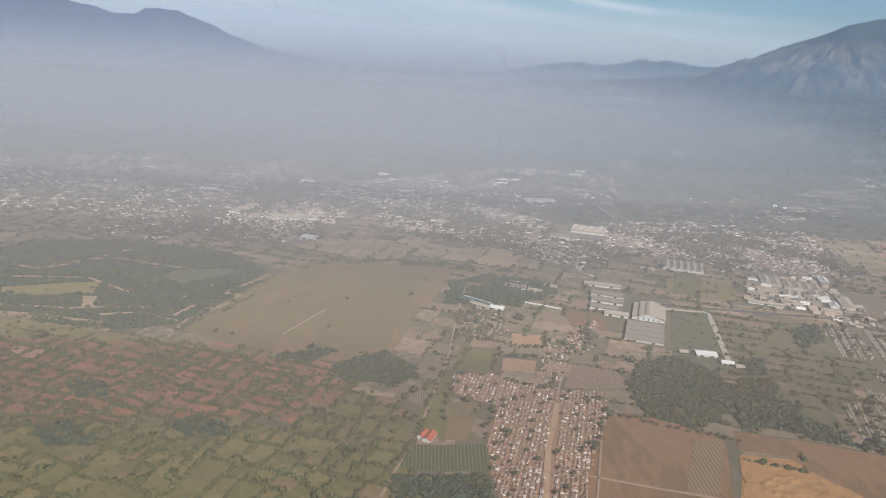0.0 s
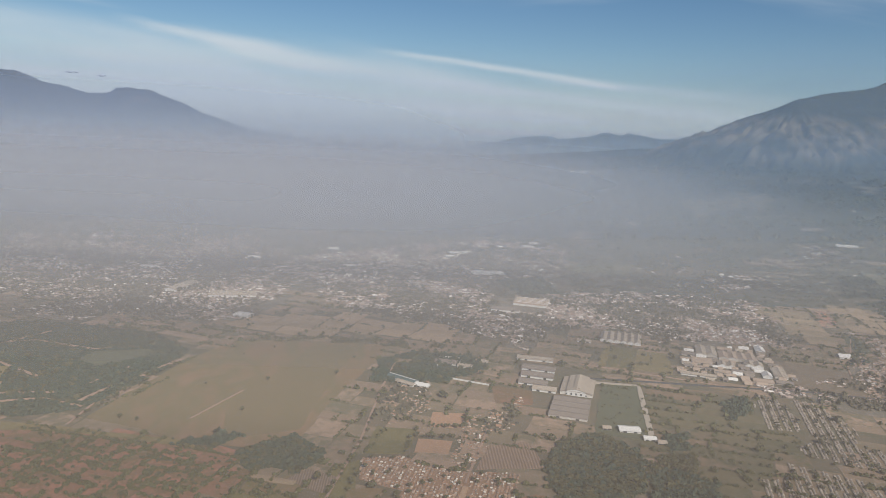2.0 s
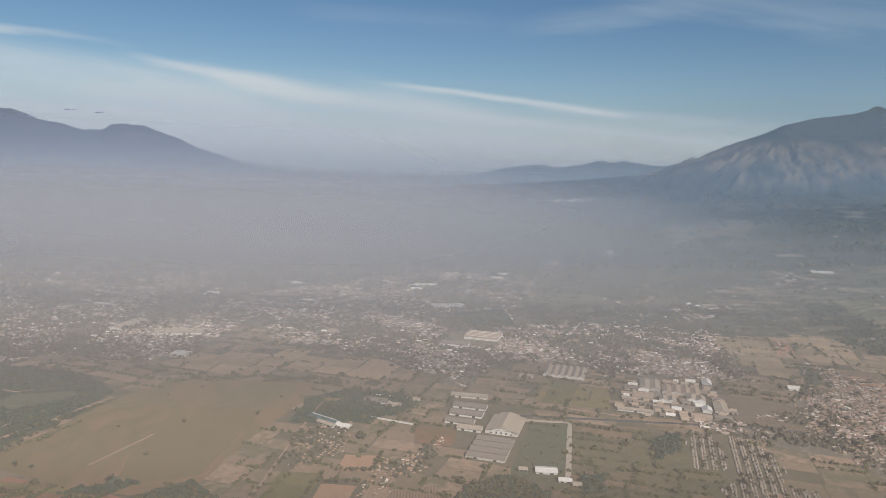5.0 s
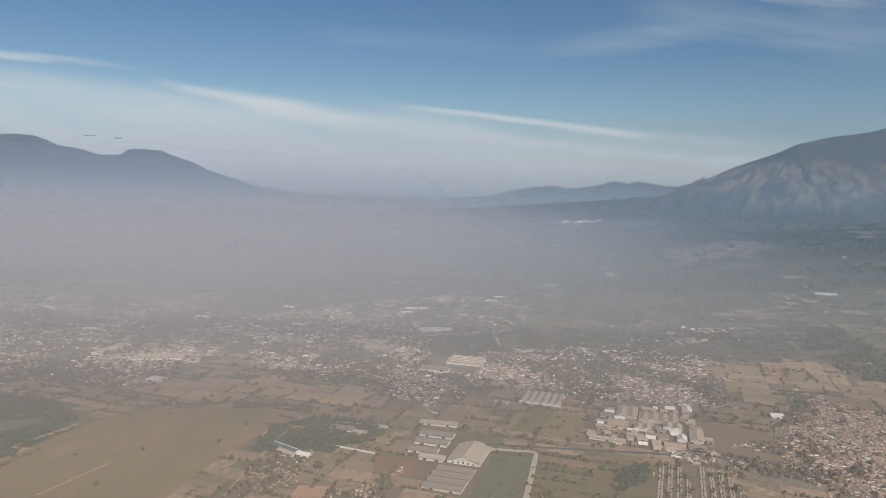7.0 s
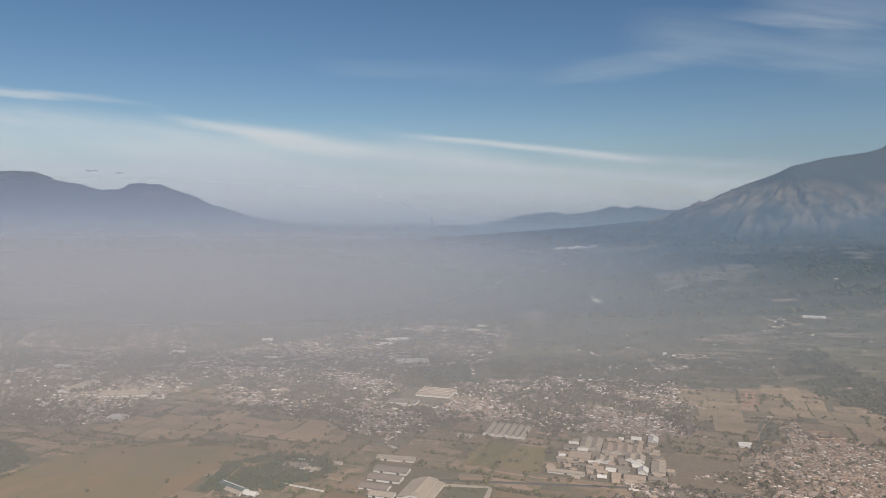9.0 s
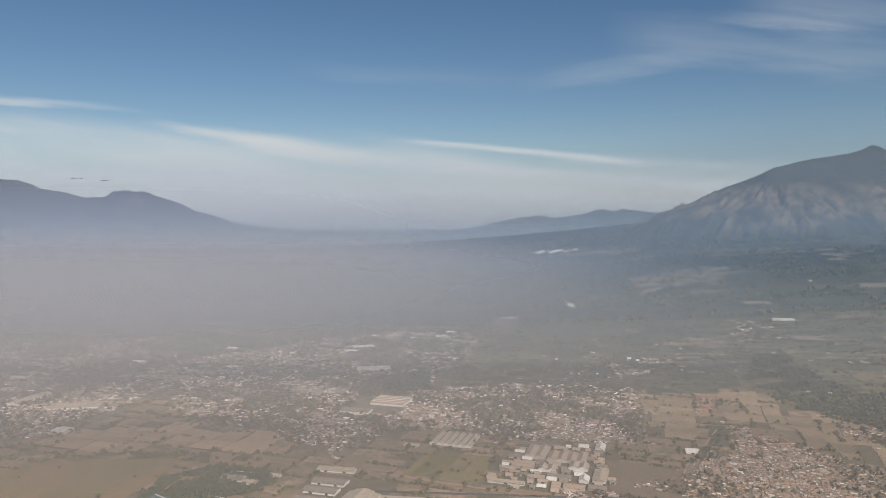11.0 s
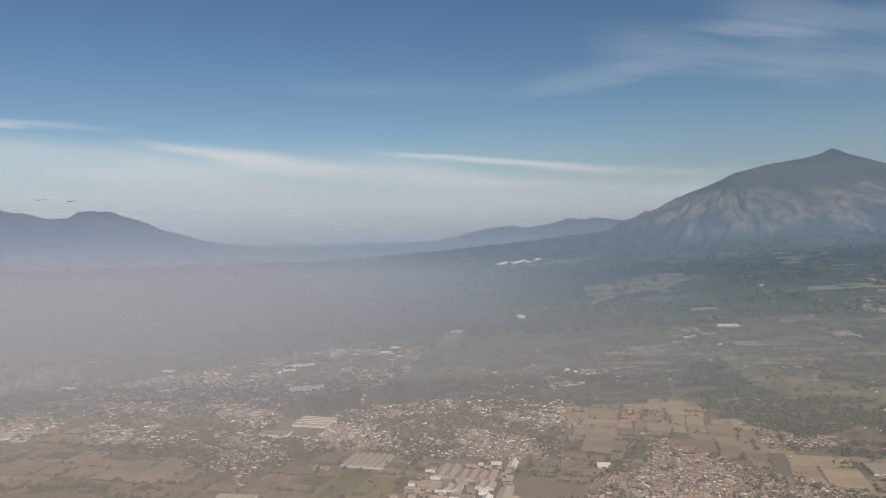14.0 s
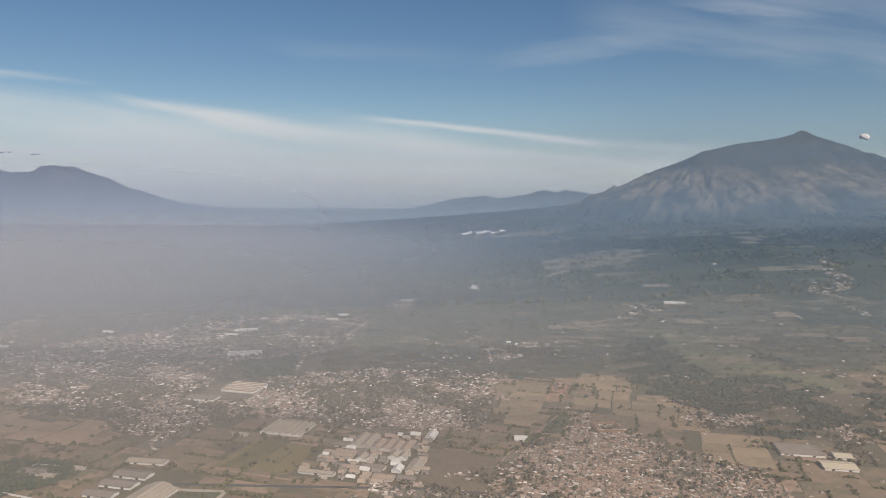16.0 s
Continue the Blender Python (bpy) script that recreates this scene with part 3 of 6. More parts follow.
def gable_roof(bm, w, d, eave, ridge, over, thick, mat=0, lift=0.02):
    """Two slabs with an overhang."""
    drop = (ridge - eave) / d * over
    for s in (-1, 1):
        lo = [(-w - over, s * (d + over), eave - drop + lift), (w + over, s * (d + over), eave - drop + lift), (w + over, 0, ridge + lift), (-w - over, 0, ridge + lift)]
        vb = [bm.verts.new(p) for p in lo]
        vt = [bm.verts.new((p[0], p[1], p[2] + thick)) for p in lo]
        for q in ((vt[0], vt[1], vt[2], vt[3]), (vb[3], vb[2], vb[1], vb[0]), (vb[0], vb[1], vt[1], vt[0]), (vb[1], vb[2], vt[2], vt[1]), (vb[3], vb[0], vt[0], vt[3])):
            bm.faces.new(q).material_index = mat


def hip_roof(bm, w, d, eave, ridge, over, mat=0):
    k = max(0.15, w - d)
    a = [bm.verts.new(p) for p in ((-w - over, -d - over, eave), (w + over, -d - over, eave), (w + over, d + over, eave), (-w - over, d + over, eave), (-k, 0, ridge), (k, 0, ridge))]
    for q in ((0, 1, 5, 4), (1, 2, 5), (2, 3, 4, 5), (3, 0, 4), (3, 2, 1, 0)):
        bm.faces.new([a[i] for i in q]).material_index = mat


def mesh_from(name, bm, *mats):
    bmesh.ops.recalc_face_normals(bm, faces=bm.faces[:])
    me = bpy.data.meshes.new(name)
    bm.to_mesh(me)
    bm.free()
    for m in mats:
        me.materials.append(m)
    return me


def empty(name, m, label, category, group=""):
    ob = new(name)
    ob.empty_display_size = 0.5
    ob.matrix_basis = m
    return tagged(ob, label, category, group)


# ---------------------------------------------------------------- land
def ground():
    xs = np.unique(np.r_[-4900:-900:160, -900:-300:50, -300:700:14, 700:1500:24, 1500:4901:130, 4900])
    ys = np.unique(np.r_[-4900:-300:250, -300:150:50, 150:800:14, 800:2000:24, 2000:4901:110, 4900])
    gx, gy = np.meshgrid(xs.astype(float), ys.astype(float))
    gz = height(gx, gy)
    nx, ny = len(xs), len(ys)
    i = np.arange(nx * ny).reshape(ny, nx)
    a, b, c, d = i[:-1, :-1].ravel(), i[:-1, 1:].ravel(), i[1:, 1:].ravel(), i[1:, :-1].ravel()
    me = mesh_of("ground", np.c_[gx.ravel(), gy.ravel(), gz.ravel()], np.r_[np.c_[a, b, c], np.c_[a, c, d]], [GROUND], flat=False)
    return tagged(new("ground", me), "dry brown and green valley floor with scrub", "ground", kind="structure")


ground()


def ridged(x, y, scale, octaves=5):
    """Branching ridges and gullies, 0 to 1."""
    out, amp, s = 0.0, 0.5, scale
    for k in range(octaves):
        out += amp * (1 - abs(noise.noise(Vector((x * s, y * s, 3.7 * k)))) * 2)
        amp, s = amp * 0.5, s * 2.05
    return out


def forest_ground():
    """The wooded foot of the volcano and the far plain: dark growth over the bare soil."""
    xs, ys = np.r_[-1500:200:100, 200:2601:25].astype(float), np.r_[1010:2301:25, 2400:4301:100].astype(float)
    gx, gy = np.meshgrid(xs, ys)
    gz = height(gx, gy) + 0.25
    n = len(xs)
    i = np.arange(gx.size).reshape(gx.shape)
    a, b, c, d = i[:-1, :-1].ravel(), i[:-1, 1:].ravel(), i[1:, 1:].ravel(), i[1:, :-1].ravel()
    me = mesh_of("forest_ground", np.c_[gx.ravel(), gy.ravel(), gz.ravel()], np.r_[np.c_[a, b, c], np.c_[a, c, d]], [FOREST], flat=False)
    return tagged(new("forest_ground", me), "dark wooded ground at the foot of the volcano", "ground", kind="structure")


forest_ground()
SHOULDER = (1266.0, 2290.0)


def volcano():
    """A stratovolcano: a summit, a long shoulder that runs down from it, and flanks cut by gullies."""
    xs, ys = np.r_[300:500:40, 500:2500:7, 2500:3301:40].astype(float), np.r_[1250:1550:30, 1550:2850:7, 2850:3701:60].astype(float)
    ax, ay = SHOULDER[0] - PEAK[0], SHOULDER[1] - PEAK[1]
    long2 = ax * ax + ay * ay
    verts, tris, rock = [], [], []
    for y in ys:
        for x in xs:
            s = ((x - PEAK[0]) * ax + (y - PEAK[1]) * ay) / long2
            k = min(1.0, max(0.0, s))
            nx, ny = PEAK[0] + ax * k, PEAK[1] + ay * k
            d = math.hypot(x - nx, y - ny)
            crest = float(np.interp(k, [0, 0.035, 0.07, 0.26, 0.45, 0.69, 1], [419, 413, 404, 378, 361, 341, 305]))
            fall = float(np.interp(d, [0, 56, 135, 205, 254, 334, 373, 413, 473, 532, 632, 731, 900, 1250], [0, 29, 66, 101, 126, 157, 173, 190, 215, 229, 246, 256, 270, 310]))
            z = crest - fall + 2 * noise.noise(Vector((x * 0.05, y * 0.05, 4)))
            for side, rise in ((-20, 4.0), (16, 2.5)):
                z += rise * math.exp(-(math.hypot(x - PEAK[0] - 0.86 * side, y - PEAK[1] + 0.51 * side) / 10) ** 2)
            turn = math.atan2(y - ny, x - nx) * 260 + k * 700 + 14 * noise.noise(Vector((x * 0.009, y * 0.009, 61)))
            cut = 0.0
            for scale, amp in ((0.018, 1.0), (0.041, 0.6), (0.085, 0.45), (0.17, 0.22)):
                cut += amp * (1 - 2 * abs(noise.noise(Vector((turn * scale, d * scale * 0.16, amp * 7)))))
            z += (cut - 0.9) * 21 * smooth(20, 260, d) * (1 - 0.8 * smooth(380, 640, d)) + 5 * noise.noise(Vector((x * 0.02, y * 0.02, 1))) * smooth(10, 80, d)
            z += (ridged(x, y, 0.011, 4) - 0.5) * 18 * smooth(130, 320, d) * (1 - smooth(460, 640, d))
            land = float(height(x, y))
            u = float(smooth(-14, 10, z - land))
            z = land - 9 + (max(z, land - 9) - land + 9) * u
            verts.append((x, y, z))
            # bare rock on the ribs between gullies, in a belt half way up
            belt = z + 70 * noise.noise(Vector((x * 0.006, y * 0.006, 8)))
            warp = 9 * noise.noise(Vector((x * 0.012, y * 0.012, 40)))
            rib = 0.35 * noise.noise(Vector(((turn + warp) * 0.05, d * 0.010, 21))) + 0.35 * noise.noise(Vector(((turn + warp) * 0.13, d * 0.022, 33))) + 0.45 * noise.noise(Vector((x * 0.022, y * 0.022, 51)))
            rock.append(float(smooth(112, 160, belt) * (1 - smooth(195, 285, belt)) * smooth(-0.50, 0.26, rib)))
    n = len(xs)
    for i in range(len(ys) - 1):
        for j in range(n - 1):
            p = i * n + j
            tris += [(p, p + 1, p + n + 1), (p, p + n + 1, p + n)]
    me = mesh_of("volcano", verts, tris, [VOLCANO], flat=False)
    me.attributes.new("rock", "FLOAT", "POINT").data.foreach_set("value", rock)
    return tagged(new("volcano", me), "tall grey-green volcano with bare eroded gullies on its flank", "mountain")


volcano()


def mountain_range(name, label, crest, y_crest, y_foot, y_back, foot, step, rough, seed):
    """A range whose crest rises and falls along x, with spurs running down towards the plain."""
    cx, cz = np.array(crest).T
    xs = np.arange(cx[0], cx[-1] + step, step)
    vs = np.r_[np.linspace(0, 1, 26), 1.25, 1.6]
    verts, tris = [], []
    for v in vs:
        for x in xs:
            y = y_foot + (y_crest - y_foot) * v if v <= 1 else y_crest + (y_back - y_crest) * (v - 1) / 0.6
            base = float(height(x, y)) - 4
            top = float(np.interp(x + 60 * noise.noise(Vector((x * 0.004, v * 3, seed))) * (1 - min(v, 1)), cx, cz))
            top += (3 * noise.noise(Vector((x * 0.028, seed, 5))) + 3 * noise.noise(Vector((x * 0.07, seed, 8)))) * min(1.0, max(0.0, top - foot) / 60)
            prof = v ** 1.35 if v <= 1 else 1 - 0.75 * (v - 1) / 0.6
            z = base + max(0.0, top - base) * prof
            amp = rough * min(1.0, max(0.0, top - foot) / 120)
            z += amp * (ridged(x + seed * 99, y * 0.5, 0.0045) - 0.6) * (math.sin(math.pi * min(v, 1)) + 0.16) * (1 if v <= 1 else 0.3)
            verts.append((x, y, z))
    n = len(xs)
    for i in range(len(vs) - 1):
        for j in range(n - 1):
            p = i * n + j
            tris += [(p, p + 1, p + n + 1), (p, p + n + 1, p + n)]
    me = mesh_of(name, verts, tris, [ROCK], flat=False)
    return tagged(new(name, me), label, "mountain")


mountain_range("mountain", "long blue-grey mountain massif with a double summit in haze",
               [(-3500, 150), (-2900, 230), (-2400, 296), (-2100, 322), (-1876, 337), (-1825, 340), (-1748, 334), (-1710, 320), (-1634, 291), (-1545, 280), (-1481, 258), (-1417, 246),
                (-1391, 251), (-1365, 250), (-1326, 258), (-1308, 274), (-1254, 280), (-1218, 274), (-1184, 278), (-1151, 275), (-1107, 255), (-1030, 234), (-992, 216),
                (-953, 194), (-915, 174), (-876, 170), (-811, 150), (-773, 133), (-695, 117), (-591, 103), (-461, 93), (-330, 77), (-200, 72), (0, 55)],
               3286, 3030, 3700, 60, 9, 60, 1)
mountain_range("mountain", "distant jagged blue ridge behind the plain",
               [(-500, 45), (0, 58), (153, 63), (288, 81), (405, 98), (493, 120), (581, 139), (639, 146), (742, 154), (757, 146), (787, 138), (875, 148), (948, 159), (1006, 180), (1041, 187),
                (1080, 179), (1104, 173), (1150, 186), (1183, 178), (1227, 176), (1287, 165), (1346, 164), (1405, 168), (1500, 162), (1900, 120)],
               3690, 3150, 4000, 60, 7, 45, 5)


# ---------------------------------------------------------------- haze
def haze(y, name, *painted_haze, **more):
    """A slightly bowed sheet across the valley, added to stand in for aerial haze."""
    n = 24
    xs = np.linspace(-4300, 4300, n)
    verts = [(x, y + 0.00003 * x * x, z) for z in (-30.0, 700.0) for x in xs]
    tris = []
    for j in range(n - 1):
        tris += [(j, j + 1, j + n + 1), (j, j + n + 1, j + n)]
    ob = new("haze", mesh_of("haze", verts, tris, [haze_material(name, *painted_haze, **more)], flat=False))
    return tagged(ob, "upright sheet painted as blue-grey haze over the valley", "haze", kind="structure")


# aerial perspective put into the sheets' colours; EAST is the volcano's side
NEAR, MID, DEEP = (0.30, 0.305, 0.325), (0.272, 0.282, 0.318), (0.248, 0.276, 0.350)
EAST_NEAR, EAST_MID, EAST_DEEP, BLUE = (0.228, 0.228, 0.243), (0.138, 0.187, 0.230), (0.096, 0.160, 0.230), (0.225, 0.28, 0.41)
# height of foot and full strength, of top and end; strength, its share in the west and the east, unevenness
haze(172, "haze_thin", NEAR, EAST_NEAR, -40, 118, 118, 165, 0.34, 1.0, 0.76, 0.1, (-100.0, 380.0), low_tint=(50.0, 130.0, 0.8))
haze(430, "haze_low", MID, EAST_MID, -25, 110, 110, 165, 0.48, 1.15, 0.60, 0.3, (-100.0, 560.0), low_tint=(5.0, 95.0, 0.8), rise=-28.0, reach=(60.0, 330.0))
haze(640, "haze_mid", MID, EAST_MID, -25, 100, 105, 160, 0.60, 1.12, 0.54, 0.4, (-100.0, 640.0), low_tint=(5.0, 90.0, 0.4), rise=-30.0, reach=(60.0, 430.0))
haze(1000, "haze_deep", DEEP, EAST_DEEP, -35, 100, 100, 150, 0.74, 1.10, 0.42, 0.4, (-50.0, 800.0), land=26.0, low_tint=(0.0, 80.0, 0.0), rise=-30.0, reach=(60.0, 560.0))
haze(1170, "haze_grey", DEEP, (0.125, 0.19, 0.27), -25, 85, 130, 210, 0.27, 0.25, 1.2, 0.3, (-200.0, 700.0), land=38.0, low_tint=(0.0, 80.0, 0.0))
haze(1350, "haze_blue", BLUE, (0.150, 0.215, 0.315), -20, 90, 180, 330, 0.50, 1.2, 0.96, 0.2, (-600.0, 900.0), rise=60.0, land=60.0, low_tint=(0.0, 80.0, 0.0))
haze(2860, "haze_last", (0.275, 0.333, 0.375), (0.245, 0.315, 0.37), -60, -20, 30, 260, 0.83, 1.0, 0.84, 0.15, (-900.0, 1500.0), low_tint=(0.0, 80.0, 0.0))


# ---------------------------------------------------------------- clouds
def cloud_thing(x, y, z, w, h, puffs, label, mat, seed):
    r = random.Random(seed)
    bm = bmesh.new()
    for i in range(puffs):
        u = r.uniform(-1, 1)
        k = (1 - u * u) ** 0.5
        blob(bm, (u * w * 0.7, r.uniform(-0.2, 0.2) * w, r.uniform(0, 0.5) * h * k), (w * r.uniform(0.2, 0.4), w * 0.25, h * r.uniform(0.3, 0.6) * (0.5 + 0.5 * k)), seed + i, 2)
    for f in bm.faces:
        f.smooth = True
    ob = new("cloud", mesh_from("cloud", bm, mat))
    ob.location = (x, y, z)
    return tagged(ob, label, "cloud", kind="structure")


CLOUD = material("cloud", [(0.64, 0.585, 0.54), (0.70, 0.64, 0.59)], rough=1.0, grain=(0.05, 0.01))
CLOUD_GREY = material("grey_cloud", [(0.36, 0.38, 0.43), (0.42, 0.44, 0.49)], rough=1.0, grain=(0.05, 0.01))
cloud_thing(2586, 3419, 450, 27, 24, 26, "small white cumulus cloud beside the summit", CLOUD, 3)
cloud_thing(-1768, 3882, 367, 40, 9, 6, "small grey cloud shred above the mountains", CLOUD_GREY, 21)
cloud_thing(-1648, 3938, 358, 36, 8, 6, "small grey cloud shred above the mountains", CLOUD_GREY, 34)


# ---------------------------------------------------------------- the plan: outlines on the ground, in metres
SLANT = radians(-19)                      # most plots, streets and halls lie along this direction
PLAIN = [(-126, 347), (-105, 438), (-82, 488), (18, 484), (17, 456), (-4, 389), (-16, 330), (-40, 318), (-68, 322)]
STUBBLE = [(-91, 557), (-36, 558), (64, 542), (66, 500), (-7, 504), (-83, 512)]
WOOD_WEST = [(-300, 470), (-284, 502), (-235, 513), (-178, 503), (-139, 490), (-109, 458), (-112, 420), (-130, 364), (-142, 352), (-166, 343), (-192, 347), (-230, 362)]
GLADE = [(-252, 400), (-202, 419), (-196, 395), (-245, 387)]
GLADE_BROWN = [(-233, 363), (-205, 361), (-172, 355), (-170, 349), (-200, 353), (-226, 356)]
GLADE_SMALL = [(-201, 392), (-192, 392), (-186, 375), (-192, 373)]
RED_PLOTS = [(-260, 330), (-210, 330), (-128, 335), (-60, 318), (-40, 312), (-31, 286), (-56, 259), (-162, 248), (-260, 250)]
GREEN_PLOTS = [(-250, 248), (-162, 246), (-56, 257), (-31, 284), (-11, 290), (-3, 247), (-5, 190), (-230, 190)]
COPSE = [(-45, 311), (-20, 332), (-1, 313), (-12, 294), (-33, 297)]
MEADOW = [(0, 295), (14, 308), (14, 267), (25, 253), (9, 249), (-1, 259)]
PITCH = [(20, 345), (41, 343), (34, 315), (15, 315)]
ROW_FIELD = [(-6, 244), (27, 248), (27, 229), (-7, 227)]
COPSE_SOUTH = [(-8, 222), (25, 226), (28, 205), (-7, 203)]
VILLAGE = [(15, 310), (34, 312), (56, 299), (87, 298), (79, 268), (70, 248), (57, 204), (29, 204), (27, 252), (34, 281), (15, 290)]
CLAY_COURT = [(49, 366), (67, 365), (63, 346), (46, 347)]
CLAY_COURT_2 = [(41, 332), (58, 330), (55, 316), (39, 317)]
ROWS_EAST = [(75, 326), (95, 332), (101, 305), (67, 301)]
WOOD_EAST = [(111, 332), (132, 344), (144, 333), (149, 315), (140, 286), (131, 275), (117, 267), (104, 275), (96, 287), (100, 310)]
BROWN_FIELD = [(78, 275), (91, 280), (120, 269), (126, 259), (115, 221), (105, 196), (60, 196), (59, 217)]
QUARRY = [(128, 248), (148, 247), (166, 218), (150, 196), (112, 196), (117, 220)]
BROWN_EAST = [(134, 268), (205, 249), (190, 200), (168, 200), (158, 224), (148, 249), (129, 252)]
YARD = [(155, 418), (177, 416), (160, 335), (133, 345)]
PADDOCK = [(86, 409), (109, 402), (106, 380), (85, 381)]
STRIP_BUSH = [(-82, 500), (-7, 498), (63, 490), (62, 478), (-6, 484), (-80, 492)]
WOOD_MID = [(16, 447), (40, 471), (89, 462), (87, 442), (60, 412), (12, 410)]
WOOD_FAR = [(183, 744), (261, 778), (298, 728), (220, 673), (177, 670)]
WOOD_DARK = [(124, 710), (175, 731), (179, 665), (141, 657)]
TERRACES = [(527, 1354), (668, 1446), (747, 1484), (775, 1429), (712, 1312), (625, 1268), (523, 1180), (531, 1234)]
TERRACE_UP = [(600, 1660), (696, 1704), (612, 1545)]
TERRACE_TOP = [(443, 1860), (707, 1888), (692, 1821), (439, 1772)]
PALE_HIGH = [(1043, 1575), (1127, 1603), (1041, 1484), (1005, 1477)]
PALE_HIGH_2 = [(1173, 1638), (1157, 1543), (1105, 1496)]
OLIVE_SLOPE = [(569, 809), (615, 783), (614, 695), (638, 667), (656, 609), (638, 586), (619, 634), (588, 642), (564, 674), (557, 743)]
OLIVE_NORTH = [(217, 811), (302, 843), (302, 806), (230, 764)]
OLIVE_HIGH = [(537, 1132), (553, 1136), (516, 1003), (505, 992)]
PINK_FIELDS = [[(453, 861), (503, 875), (522, 843), (497, 817)], [(747, 900), (758, 902), (768, 863), (749, 869)], [(746, 763), (767, 761), (779, 743), (755, 745)],
               [(650, 1099), (687, 1085), (681, 1071), (647, 1083)], [(614, 866), (642, 867), (641, 854), (612, 852)]]
RED_HOUSING = [(406, 628), (421, 629), (402, 571), (388, 571)]
TOWN_STRIP = [(79, 713), (79, 864), (202, 972), (299, 1068), (304, 1021), (225, 872), (146, 704)]
TOWN_ROW = [(363, 780), (446, 729), (440, 710), (359, 754)]
WOOD_BELT = [(524, 780), (557, 795), (550, 688), (593, 600), (609, 491), (595, 472), (590, 504), (576, 557), (520, 531), (491, 560), (482, 639)]
WOOD_SLOPE = [(479, 700), (581, 822), (624, 742), (686, 596), (616, 498), (535, 479), (514, 491), (501, 585), (473, 587)]
CREEK_WOOD = [(393, 545), (398, 538), (366, 476), (342, 465), (344, 476), (366, 496)]
HEDGE_EAST = [(143, 282), (169, 279), (193, 262), (190, 254), (164, 268), (140, 272)]
SCRUB_EAST = [(150, 328), (175, 321), (172, 288), (143, 282)]
GLADE_GREY = [(-170, 431), (-167, 449), (-134, 458), (-126, 450), (-137, 436), (-152, 420)]
PLAIN_GREEN = [(-53, 325), (-62, 374), (-44, 422), (-30, 480), (0, 478), (-10, 414), (-18, 339)]
WOOD_PATHS = [[(-178, 364), (-160, 370), (-134, 360)], [(-273, 446), (-253, 437), (-235, 452), (-214, 491)], [(-248, 446), (-234, 460), (-213, 469), (-169, 454), (-147, 463)], [(-290, 410), (-255, 421), (-212, 424), (-178, 402)], [(-225, 372), (-200, 371), (-180, 376), (-152, 379)]]
STUBBLE_E1 = [(485, 594), (493, 555), (508, 480), (503, 442), (464, 443), (464, 505)]
STUBBLE_E2 = [(354, 633), (404, 622), (367, 519), (336, 526)]
STUBBLE_E3 = [(441, 660), (464, 649), (468, 535), (419, 543)]
MEADOW_E = [(573, 823), (622, 821), (636, 729), (588, 645), (545, 656)]
SOIL_E = [(293, 477), (327, 461), (363, 422), (320, 401), (284, 426)]
STRIPS_N = [(162, 500), (204, 490), (213, 458), (176, 450)]
TOWN_WEST = [(-560, 800), (-413, 900), (-171, 931), (-99, 804), (-70, 697), (-83, 590), (-87, 540), (-118, 524), (-163, 537), (-260, 590), (-420, 600)]
TOWN_LOW = [(-274, 539), (-227, 578), (-170, 612), (-177, 569), (-212, 517)]
TOWN_MID = [(-70, 697), (-87, 805), (79, 957), (240, 959), (194, 720), (244, 690), (364, 660), (358, 604), (330, 512), (312, 516), (245, 508), (215, 536), (175, 548), (144, 530), (115, 482), (72, 530), (30, 560), (-5, 577), (-30, 600)]
TOWN_EAST = [(403, 562), (413, 530), (440, 490), (474, 455), (486, 405), (500, 340), (330, 340), (312, 400), (338, 448), (372, 500), (387, 484)]
TOWN_SOUTH = [(252, 425), (297, 425), (368, 421), (362, 380), (290, 385)]
HAMLETS = [
    [(483, 543), (544, 532), (517, 497), (479, 510)], [(576, 513), (592, 505), (567, 430), (548, 439)],
    [(1046, 1290), (1064, 1251), (941, 1016), (895, 988)], [(586, 981), (634, 960), (616, 912), (575, 920)],
    [(361, 778), (430, 788), (440, 749), (363, 703)],
    [(903, 1066), (912, 1043), (860, 902), (852, 835), (845, 864), (867, 965), (862, 1001)], [(546, 892), (578, 931), (611, 882), (596, 859), (549, 871)],
    [(294, 432), (347, 454), (391, 427), (361, 427), (323, 407)],
]
ESTATE = [(246, 409), (270, 411), (278, 385), (282, 345), (262, 322), (241, 321), (237, 336), (246, 353), (233, 369)]
ESTATE_BLOCKS = [[(247, 410), (253, 403), (259, 400), (251, 360), (245, 353), (230, 354), (238, 388)], [(268, 400), (277, 395), (279, 374), (279, 355), (266, 335), (252, 331), (250, 350)],
                 [(233, 332), (244, 339), (280, 330), (278, 318), (262, 307), (244, 319), (234, 323)], [(219, 315), (222, 312), (258, 291), (248, 272), (220, 262), (188, 266), (194, 286), (196, 297), (209, 298)]]
GREEN_EAST = [(165, 272), (152, 330), (182, 418), (236, 412), (232, 322), (205, 266)]
STREET_VILLAGE = [(66, 363), (83, 369), (101, 393), (94, 350), (76, 334), (64, 301), (54, 301)]
VILLAGE_NORTH = [(23, 407), (52, 415), (47, 368), (27, 345), (18, 356)]
FACTORY = [(100, 455), (160, 440), (150, 355), (108, 360)]
WORKS = [(212, 440), (246, 507), (296, 507), (296, 450), (277, 412), (240, 425)]
